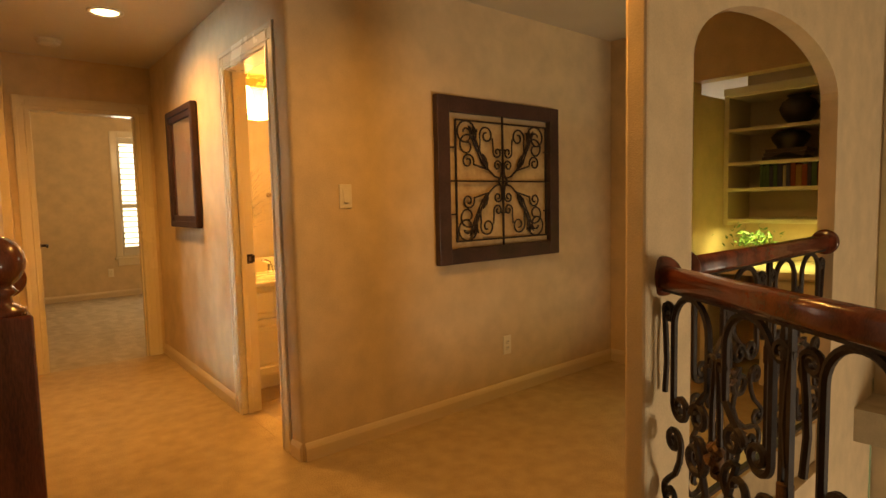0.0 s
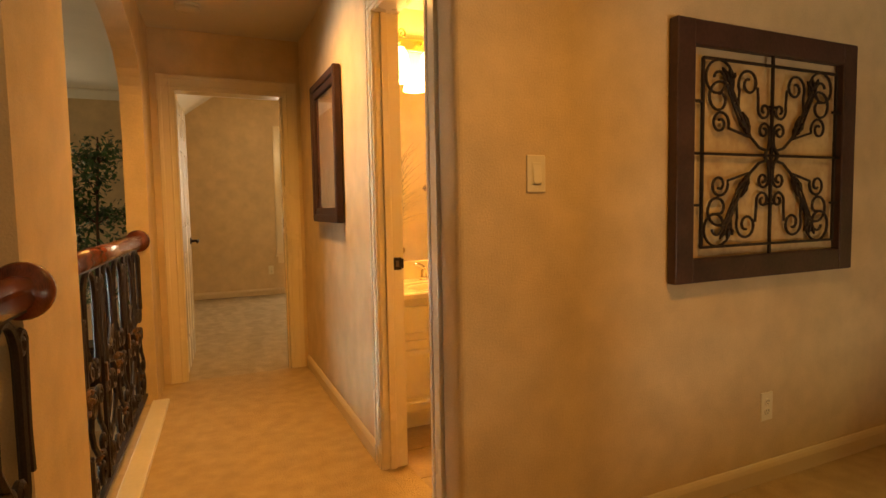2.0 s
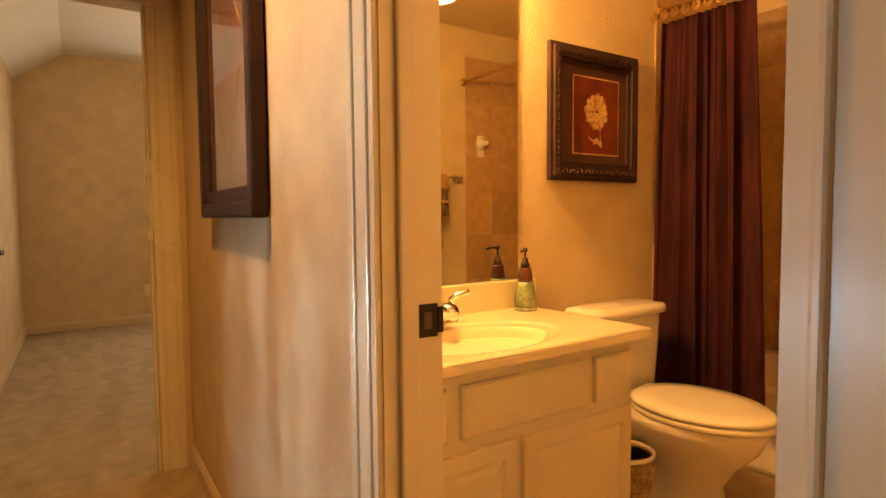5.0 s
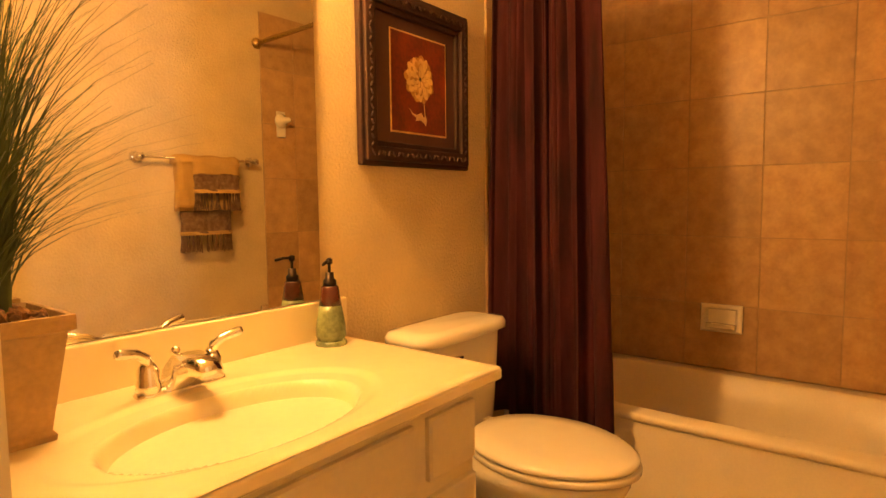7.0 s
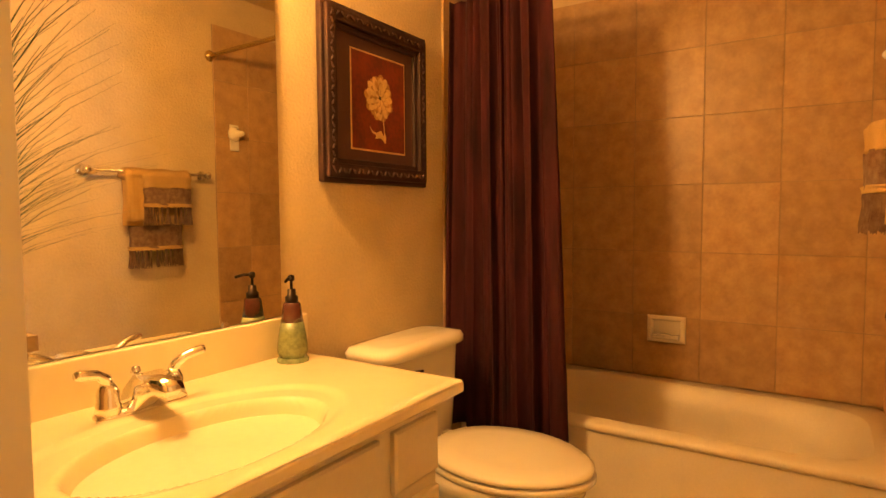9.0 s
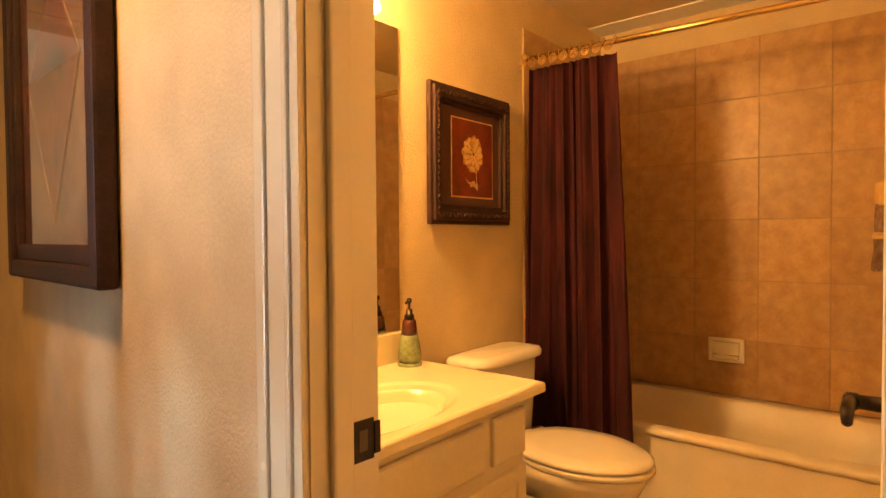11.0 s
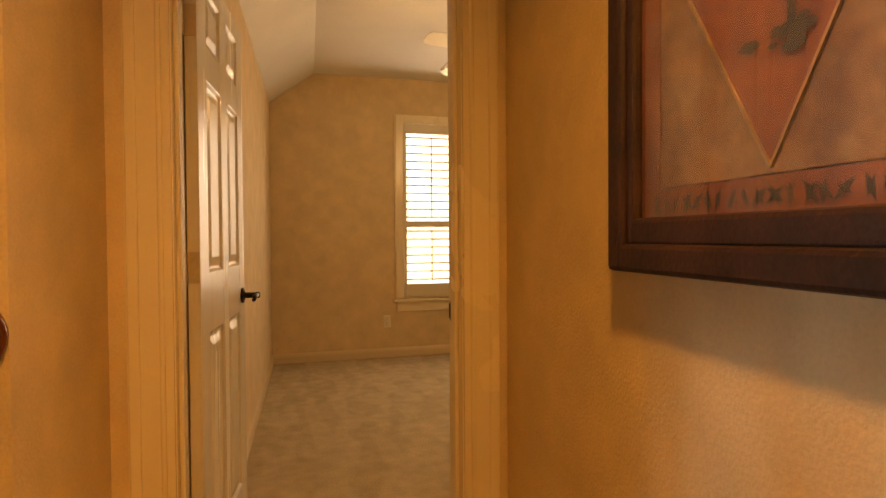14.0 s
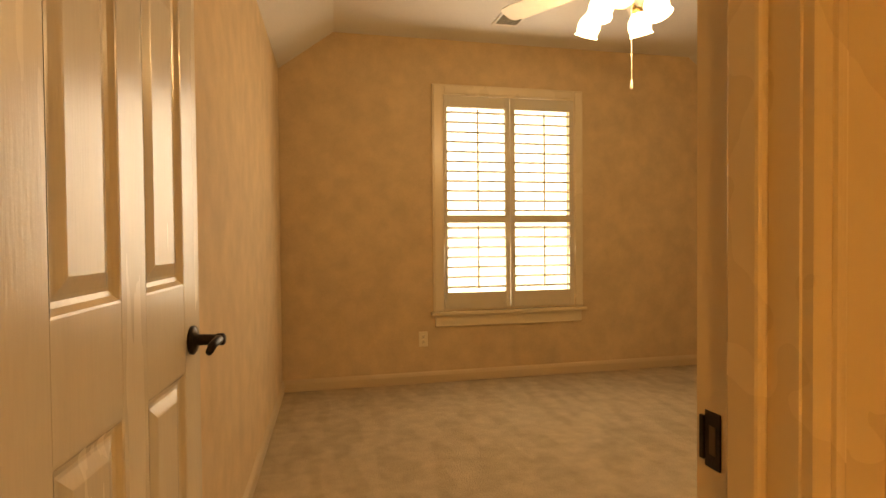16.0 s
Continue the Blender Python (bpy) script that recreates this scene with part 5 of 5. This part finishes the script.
part("plate", loft([face(0.088, 0.064, 0.0), face(0.088, 0.064, 0.010), face(0.083, 0.059, 0.016), face(0.070, 0.047, 0.018), face(0.064, 0.040, 0.012, 0.003), face(0.058, 0.032, 0.003, 0.006)]), PORCELAIN, sd)
part("tray", loft([face(0.062, 0.012, 0.006, -0.036), face(0.060, 0.011, 0.034, -0.034), face(0.054, 0.007, 0.042, -0.032)]), PORCELAIN, sd)
part("soap_bar_ridge", box(-0.02, 0.035, 0.02, 0.045, -0.026, -0.018, 0.003), PORCELAIN, sd)

# ---- bedroom ----
SHUTTER = mat("shutter_enamel", (0.62, 0.55, 0.42), 0.35, 0.03, 3, 60, 0.04)
win = thing("window_1", "white casement trim with two-panel plantation shutters", "window", (0, 0, 0))
win["kind"] = "structure"
YW = 9.37
for x0, x1, z0, z1 in ((1.852, 1.942, 0.570, 2.386), (3.068, 3.155, 0.570, 2.386), (1.942, 3.068, 2.302, 2.386), (1.942, 3.068, 0.570, 0.590)):
    part("frame", bx(box(x0, x1, YW - 0.018, YW - 0.001, z0, z1, 0.003), x0 + 0.012, x1 - 0.012, YW - 0.026, YW - 0.016, z0 + 0.012, z1 - 0.012, 0.004), TRIM, win)
part("sill", box(1.832, 3.175, YW - 0.055, YW + 0.05, 0.541, 0.570, 0.006), TRIM, win)
part("apron", box(1.868, 3.140, YW - 0.02, YW - 0.001, 0.445, 0.541, 0.005), TRIM, win)
YS = YW - 0.012
for k, (a, b) in enumerate(((1.944, 2.500), (2.506, 3.066))):
    l, r = (1.972, 2.461) if k == 0 else (2.545, 3.028)
    sp = part("shutter", bx(bx(bx(bx(box(a, l, YS - 0.016, YS + 0.016, 0.585, 2.298, 0.003), r, b, YS - 0.016, YS + 0.016, 0.585, 2.298, 0.003), l, r, YS - 0.0155, YS + 0.0155, 2.205, 2.294), l, r, YS - 0.0155, YS + 0.0155, 1.279, 1.341), l, r, YS - 0.0155, YS + 0.0155, 0.588, 0.718), SHUTTER, win, "white plantation shutter panel")
    for z0, z1, cnt in ((1.341, 2.205, 11), (0.718, 1.279, 7)):
        me = None
        st = (z1 - z0) / cnt
        for i in range(cnt):
            if me is None:
                bm = loft([[(x, 0.042 * math.cos(t), 0.009 * math.sin(t)) for t in [2 * math.pi * q / 14 for q in range(14)]] for x in (l + 0.002, r - 0.002)])
                s = part("louver", bm, SHUTTER, sp)
                me = s.data
            else:
                s = new("louver", me)
                s.parent = sp
            s.matrix_basis = pose(0, YS, z0 + st * (i + 0.5), 8 if z0 > 1.3 else -14)
        part("tilt_rod", box((l + r) / 2 - 0.006, (l + r) / 2 + 0.006, YS - 0.056, YS - 0.044, z0 + 0.03, z1 - 0.02, 0.002), SHUTTER, sp)

fan = thing("ceiling_fan", "white five-blade ceiling fan with lit tulip shades", "ceiling fan", (2.315, 7.3, -0.16))
part("canopy", lathe(bmesh.new(), [(0.07, 2.90), (0.072, 2.87), (0.04, 2.83), (0.014, 2.82)], 28), WHITE, fan, smooth=True)
part("downrod", lathe(bmesh.new(), [(0.013, 2.83), (0.013, 2.68)], 14), WHITE, fan, smooth=True)
part("motor", lathe(bmesh.new(), [(0.03, 2.70), (0.10, 2.68), (0.125, 2.62), (0.12, 2.56), (0.07, 2.53), (0.06, 2.50), (0.075, 2.46), (0.06, 2.42), (0.03, 2.40)], 32), WHITE, fan, smooth=True)
for k in range(5):
    bl = part("blade", loft([[(r, s * w, z) for s, z in ((-1, -0.003), (1, 0.003), (1, 0.008), (-1, 0.002))] for r, w in ((0.20, 0.05), (0.24, 0.06), (0.62, 0.072), (0.68, 0.06), (0.70, 0.035))]), WHITE, fan)
    bl.matrix_basis = pose(0, 0, 2.55, 0, 0, 120.7 + 72 * k) @ pose(0, 0, 0, 11)
    ir = part("blade_iron", box(0.09, 0.24, -0.018, 0.018, -0.008, -0.001, 0.002), BRASS, bl)
for k in range(4):
    a = radians(-60 + 90 * k)
    ca, sa = math.cos(a), math.sin(a)
    bm = bmesh.new()
    tube(bm, [(0.05 * ca, 0.05 * sa, 2.44), (0.10 * ca, 0.10 * sa, 2.45), (0.14 * ca, 0.14 * sa, 2.42)], 0.009, 10)
    ar = part("arm", bm, BRASS, fan, smooth=True)
    sh = part("shade", lathe(bmesh.new(), [(0.022, 0), (0.026, -0.015), (0.05, -0.05), (0.056, -0.08), (0.05, -0.115), (0.058, -0.125), (0.046, -0.11), (0.05, -0.08), (0.044, -0.05), (0.02, -0.012)], 24), FANSHADE, fan, "lit frosted tulip shade", smooth=True)
    sh.matrix_basis = pose(0.145 * ca, 0.145 * sa, 2.425, 0, 0, math.degrees(a)) @ pose(0, 0, 0, 0, -22)
    sh.visible_shadow = False
    cu = part("socket_cup", lathe(bmesh.new(), [(0.027, -0.018), (0.027, 0.004), (0.012, 0.012)], 18), BRASS, sh, smooth=True)
bm = lathe(bmesh.new(), [(0.0016, 2.40), (0.0016, 2.07)], 6, (0.06, 0.01, 0))
lathe(bm, [(0.002, 2.07), (0.008, 2.045), (0.007, 2.025), (0.001, 2.02)], 12, (0.06, 0.01, 0))
part("pull_chain", bm, WHITE, fan)

vent = thing("ceiling_vent", "white slatted air vent in the bedroom ceiling", "air vent", (2.32, 8.82, 2.74))
vent.scale = (0.62, 0.95, 1.0)
part("frame", bx(bx(bx(box(-0.16, 0.16, -0.14, -0.11, -0.012, -0.001, 0.002), -0.16, 0.16, 0.11, 0.14, -0.012, -0.001, 0.002), -0.16, -0.13, -0.11, 0.11, -0.0118, -0.001), 0.13, 0.16, -0.11, 0.11, -0.0118, -0.001), WHITE, vent)
part("backing", box(-0.13, 0.13, -0.11, 0.11, -0.003, -0.001), DARKMETAL, vent)
for k in range(9):
    s = part("slat", box(-0.128, 0.128, -0.011, 0.011, -0.0008, 0.0008), WHITE, vent)
    s.matrix_basis = pose(0, -0.096 + 0.024 * k, -0.0085, 35)
# fixture added to carry the hall's extra lamp, never in view
added_can = thing("recessed_light", "unseen recessed can light added above the hall", "ceiling light", (1.55, 1.40, H))
part("trim_ring", lathe(bmesh.new(), [(0.098, 0), (0.098, -0.006), (0.09, -0.010), (0.075, -0.008), (0.072, 0.0)], 32), WHITE, added_can, smooth=True)
part("lens", lathe(bmesh.new(), [(0.071, -0.002), (0.068, -0.004)], 32), CANGLOW, added_can, "glowing lens")

# ---- hall end: desk niche with shelves ----
desk = thing("built_in_desk", "cream built-in desk counter in the hall niche", "desk", (0, 0, 0))
part("counter", box(3.92, 4.69, 1.035, 1.788, 0.745, 0.785, 0.006), MARBLE, desk)
part("side_panel", box(3.98, 4.69, 1.74, 1.788, FZ, 0.745), CABINET, desk)
part("drawer_unit", box(4.0, 4.69, 1.035, 1.40, FZ, 0.745), CABINET, desk)
for k in range(3):
    part("drawer_front", box(3.985, 4.0, 1.06, 1.38, 0.08 + 0.22 * k, 0.28 + 0.22 * k, 0.006), CABINET, desk)
sh = thing("built_in_shelves", "cream built-in bookshelves above the desk", "bookshelf", (0, 0, 0))
part("side", box(4.31, 4.69, 1.755, 1.788, 1.05, 2.015), CABINET, sh)
part("side", box(4.31, 4.69, 1.035, 1.06, 1.05, 2.015), CABINET, sh)
part("back", box(4.675, 4.695, 1.06, 1.755, 1.05, 2.015), CABINET, sh)
for z in (1.085, 1.305, 1.487, 1.722, 1.965):
    part("shelf", box(4.30, 4.675, 1.06, 1.755, z - 0.012, z + 0.012, 0.003), CABINET, sh)
part("crown", box(4.29, 4.69, 1.035, 1.788, 1.967, 2.018, 0.006), CABINET, sh)
rng = random.Random(8)
BOOKC = [mat("book_cloth", c, 0.7, 0.15, 8, 90, 0.1) for c in ((0.25, 0.05, 0.03), (0.06, 0.13, 0.06), (0.45, 0.38, 0.25), (0.05, 0.05, 0.10), (0.35, 0.20, 0.08))]
y = 1.56
while y > 1.10:
    w_, h_ = rng.uniform(0.014, 0.035), rng.uniform(0.14, 0.175)
    b = thing("book", "upright cloth-bound book on the niche shelf", "book", (4.36, y, 1.318), 0, "books on the shelf")
    part("cover", box(0, 0.15, -w_, 0, 0, h_, 0.002), BOOKC[rng.randrange(5)], b)
    part("pages", box(0.006, 0.148, -w_ + 0.003, -0.003, h_ - 0.004, h_ + 0.0008), CREAM, b)
    y -= w_ + 0.002
for k in range(3):
    b = thing("book", "dark book lying flat on the niche shelf", "book", (4.36, 1.55 - 0.01 * k, 1.500 + 0.026 * k), 0, "books lying flat")
    part("cover", box(0, 0.18, -0.26, 0, 0, 0.025, 0.002), DARKWOOD, b)
BLACKPOT = mat("black_ceramic", (0.012, 0.011, 0.012), 0.4, 0.2, 8, 80, 0.1)
u = thing("dark_urn", "round black decorative urn on the niche shelf", "urn", (4.47, 1.36, 1.735))
part("body", lathe(bmesh.new(), [(0.05, 0), (0.06, 0.01), (0.10, 0.06), (0.12, 0.11), (0.10, 0.16), (0.06, 0.185), (0.075, 0.20), (0.06, 0.20)], 28), BLACKPOT, u, smooth=True)
u = thing("dark_bust", "black sculptural ornament with a spread base on the niche shelf", "ornament", (4.45, 1.40, 1.50))
part("body", lathe(bmesh.new(), [(0.15, 0.0), (0.13, 0.02), (0.085, 0.05), (0.08, 0.09), (0.11, 0.13), (0.12, 0.16), (0.09, 0.19), (0.03, 0.2)], 20), BLACKPOT, u, smooth=True)


def leaves(bm, rng, centre, spread, count, size):
    """Loose oval leaves, each a bent quad pair with its own tilt."""
    for i in range(count):
        p = Vector(centre) + Vector((rng.gauss(0, spread[0]), rng.gauss(0, spread[1]), rng.gauss(0, spread[2])))
        m = Matrix.Translation(p) @ pose(0, 0, 0, rng.uniform(-60, 60), rng.uniform(-60, 60), rng.uniform(0, 360))
        l = size * rng.uniform(0.7, 1.3)
        v = [bm.verts.new(m @ Vector(q)) for q in ((-l, 0, 0), (-l * 0.2, l * 0.42, 0.12 * l), (l, 0, -0.1 * l), (-l * 0.2, -l * 0.42, 0.12 * l), (0, 0, 0))]
        bm.faces.new((v[0], v[1], v[4]))
        bm.faces.new((v[1], v[2], v[4]))
        bm.faces.new((v[2], v[3], v[4]))
        bm.faces.new((v[3], v[0], v[4]))


IVY = mat("ivy_leaf", (0.10, 0.22, 0.06), 0.45, 0.35, 12, 60, 0.1)
iv = thing("ivy_plant", "bushy green ivy in a small pot on the niche desk", "potted plant", (4.30, 1.57, 0.785))
part("pot", lathe(bmesh.new(), [(0.045, 0), (0.06, 0.09), (0.066, 0.09), (0.066, 0.105), (0.055, 0.105)], 20), POT, iv, smooth=True)
bm = bmesh.new()
leaves(bm, random.Random(3), (0, 0, 0.17), (0.06, 0.075, 0.04), 240, 0.02)
part("foliage", bm, IVY, iv, "dense green ivy leaves")

# ---- living room beyond the arcade: ledge, window, console, plants ----
LZ = -0.78
structure("plant_ledge", box(-3.6, 0.289, 6.9, 9.489, LZ - 0.25, LZ, 0.01), WALL, "painted plant ledge")
structure("wall_under_ledge", box(-3.6, 0.289, 6.95, 9.48, LOW, LZ - 0.25), WALL)
w2 = thing("window_2", "tall white-framed living room window", "window", (0, 0, 0))
w2["kind"] = "structure"
for x0, x1, z0, z1 in ((-2.39, -2.31, -1.3, 1.48), (-0.87, -0.79, -1.3, 1.48), (-2.31, -0.87, 1.40, 1.48), (-2.31, -0.87, -1.3, -1.22), (-1.61, -1.57, -1.22, 1.40), (-2.31, -0.87, -0.30, -0.22)):
    part("frame", box(x0, x1, 9.46, 9.50, z0, z1, 0.004), WHITE, w2)
cs = thing("console_chest", "dark walnut chest standing on the plant ledge", "chest", (-0.48, 8.05, LZ))
part("body", box(-0.52, 0.55, -0.2, 0.2, 0.12, 0.55, 0.01), DARKWOOD, cs)
part("top", box(-0.56, 0.59, -0.22, 0.22, 0.55, 0.585, 0.008), DARKWOOD, cs)
for x in (-0.48, 0.50):
    for y in (-0.17, 0.17):
        part("leg", box(x - 0.03, x + 0.03, y - 0.03, y + 0.03, 0, 0.12, 0.004), DARKWOOD, cs)
for k in range(3):
    part("drawer_front", box(-0.49 + 0.345 * k, -0.17 + 0.345 * k, -0.212, -0.2, 0.17, 0.5, 0.006), DARKWOOD, cs)
tray = thing("wicker_basket", "brown woven basket on the ledge", "basket", (-1.03, 7.75, LZ))
part("bowl", loft([ring(0, 0, z, r, r, 28) for z, r in ((0, 0.13), (0.10, 0.19), (0.22, 0.22), (0.22, 0.205), (0.10, 0.175), (0.02, 0.12))]), WICKER, tray, smooth=True)


def tree(label, at, height, seed):
    """A slender indoor tree: trunk, limbs and a loose crown."""
    rng = random.Random(seed)
    e = thing("ficus_tree", label, "indoor tree", at)
    part("pot", lathe(bmesh.new(), [(0.13, 0), (0.15, 0.02), (0.18, 0.26), (0.195, 0.26), (0.195, 0.30), (0.17, 0.30)], 24), POT, e, smooth=True)
    bm = bmesh.new()
    trunk = [(0.03 * math.sin(k), 0.03 * math.cos(k * 1.3), 0.2 + (height - 0.35) * k / 8) for k in range(9)]
    tube(bm, trunk, [0.028 - 0.0024 * k for k in range(9)], 8)
    tips = []
    for k in range(26):
        f = rng.uniform(0.35, 1.0)
        b = Vector(trunk[min(8, int(f * 8))])
        a, ln = rng.uniform(0, 6.28), rng.uniform(0.25, 0.52) * (1.25 - 0.75 * f)
        tip = b + Vector((math.cos(a) * ln, math.sin(a) * ln, rng.uniform(0.05, 0.30)))
        tube(bm, [b, (b + tip) / 2 + Vector((0, 0, 0.04)), tip], [0.009, 0.006, 0.003], 5)
        tips.append((b + tip) / 2)
        tips.append(tip)
    part("trunk", bm, BARK, e, "slender brown trunk and limbs", smooth=True)
    bm = bmesh.new()
    for t_ in tips:
        leaves(bm, rng, t_, (0.085, 0.085, 0.075), 42, 0.041)
    part("crown", bm, LEAF, e, "dark green oval leaves with gaps")
    return e


tree("tall artificial ficus tree with dark green leaves on the ledge", (-0.25, 8.62, LZ), 3.0, 21)
tree("artificial ficus tree beside the living room window", (-0.68, 8.75, LZ), 2.3, 22)


def yucca(at, height, seed):
    rng = random.Random(seed)
    e = thing("yucca_plant", "artificial yucca with spiky leaf heads on bare canes", "indoor plant", at)
    part("pot", lathe(bmesh.new(), [(0.12, 0), (0.14, 0.02), (0.16, 0.24), (0.175, 0.24), (0.175, 0.27), (0.15, 0.27)], 24), POT, e, smooth=True)
    for cx, cy, hh in ((0.0, 0.0, height), (0.12, 0.03, height * 0.72), (-0.10, 0.05, height * 0.55)):
        bm = bmesh.new()
        tube(bm, [(cx * 0.4, cy * 0.4, 0.2), (cx, cy, hh * 0.5), (cx * 1.3, cy, hh)], [0.03, 0.027, 0.024], 8)
        c = part("cane", bm, BARK, e, smooth=True)
        bm = bmesh.new()
        for i in range(70):
            a, up = rng.uniform(0, 6.28), rng.uniform(-0.2, 1.2)
            ln, wd = rng.uniform(0.26, 0.42), 0.011
            prev = None
            for k in range(6):
                f = k / 5
                d = ln * f * math.cos(up * (1 - 0.5 * f))
                z = hh - 0.05 + 0.10 * rng.random() * (k == 0) + ln * f * math.sin(up) - 0.18 * ln * f * f * 2
                w_ = wd * (1 - f * 0.9)
                p = (cx * 1.3 + math.cos(a) * d, cy + math.sin(a) * d, z)
                cur = (bm.verts.new((p[0] - math.sin(a) * w_, p[1] + math.cos(a) * w_, p[2])), bm.verts.new((p[0], p[1], p[2] - w_ * 0.5)), bm.verts.new((p[0] + math.sin(a) * w_, p[1] - math.cos(a) * w_, p[2])))
                if prev:
                    bm.faces.new((prev[0], prev[1], cur[1], cur[0]))
                    bm.faces.new((prev[1], prev[2], cur[2], cur[1]))
                prev = cur
        part("leaf_head", bm, LEAF, c, "spiky green leaf head")
    return e


yucca((-0.60, 7.60, LZ), 1.9, 31)
yucca((-0.99, 8.35, LZ), 2.1, 32)

# ---- game room ----
sofa = thing("leather_sofa", "black leather sofa in the game room", "sofa", (7.1, 3.9, 0), 0)
part("base", box(0.05, 0.85, -0.9, 0.9, -0.003, 0.28, 0.03, 3), LEATHER, sofa)
part("backrest", box(0.62, 0.92, -0.92, 0.92, 0.25, 0.80, 0.08, 4), LEATHER, sofa)
for s in (-1, 1):
    part("armrest", box(0.0, 0.85, *sorted((s * 0.95, s * 0.72)), 0.05, 0.60, 0.08, 4), LEATHER, sofa)
    part("seat_cushion", box(-0.01, 0.66, *sorted((s * 0.70, s * 0.01)), 0.27, 0.45, 0.05, 4), LEATHER, sofa)
    part("back_cushion", box(0.46, 0.68, *sorted((s * 0.70, s * 0.01)), 0.44, 0.82, 0.07, 4), LEATHER, sofa)

# ---- tiles ----


def tile_field(parent_name, us, vs, place, gap=0.0035, depth=0.003, material=TILE):
    """Tiles between the joint lines us and vs; place(u, v, d) gives the point d proud of the wall."""
    parent = bpy.data.objects[parent_name]
    for u0, u1 in zip(us, us[1:]):
        for v0, v1 in zip(vs, vs[1:]):
            lp = []
            for inset, d in ((gap / 2, 0.0), (gap / 2, depth - 0.001), (gap / 2 + 0.0015, depth)):
                lp.append([place(u, v, d) for u, v in ((u0 + inset, v0 + inset), (u1 - inset, v0 + inset), (u1 - inset, v1 - inset), (u0 + inset, v1 - inset))])
            part("tile", loft(lp, cap=(False, True)), material, parent)


def vary_tiles(m):
    nt = m.node_tree
    info = nt.nodes.new("ShaderNodeObjectInfo")
    b = nt.nodes["Principled BSDF"]
    old = b.inputs["Base Color"].links[0].from_socket
    hsv = nt.nodes.new("ShaderNodeHueSaturation")
    mr = nt.nodes.new("ShaderNodeMapRange")
    mr.inputs["To Min"].default_value, mr.inputs["To Max"].default_value = 0.86, 1.12
    nt.links.new(info.outputs["Random"], mr.inputs["Value"])
    nt.links.new(mr.outputs["Result"], hsv.inputs["Value"])
    nt.links.new(old, hsv.inputs["Color"])
    nt.links.new(hsv.outputs["Color"], b.inputs["Base Color"])


vary_tiles(TILE)
vary_tiles(FLOORTILE)
ZR = [0.375, 0.669, 0.981, 1.294, 1.604, 1.914, 2.217]
structure("wall_tile_bed", box(4.143, 4.159, 2.652, 4.193, 0.372, 2.217), GROUT)
tile_field("wall_tile_bed", [2.653, 2.727, 3.034, 3.343, 3.651, 3.959, 4.192], ZR, lambda u, v, d: (4.143 - d, u, v))
structure("wall_tile_bed_south", box(3.305, 4.142, 2.6455, 2.652, -0.004, 2.217), GROUT)
tile_field("wall_tile_bed_south", [3.305, 3.53, 3.838, 4.139], ZR, lambda u, v, d: (u, 2.652 + d, v))
structure("wall_tile_bed_north", box(3.275, 4.142, 4.193, 4.1995, -0.004, 2.217), GROUT)
tile_field("wall_tile_bed_north", [3.275, 3.53, 3.838, 4.139], ZR, lambda u, v, d: (u, 4.193 - d, v))
tile_field("floor_bathroom", [1.402 + 0.305 * k for k in range(7)], [2.55 + 0.305 * k for k in range(6)], lambda u, v, d: (u, v, -0.01 + d), 0.005, 0.006, FLOORTILE)
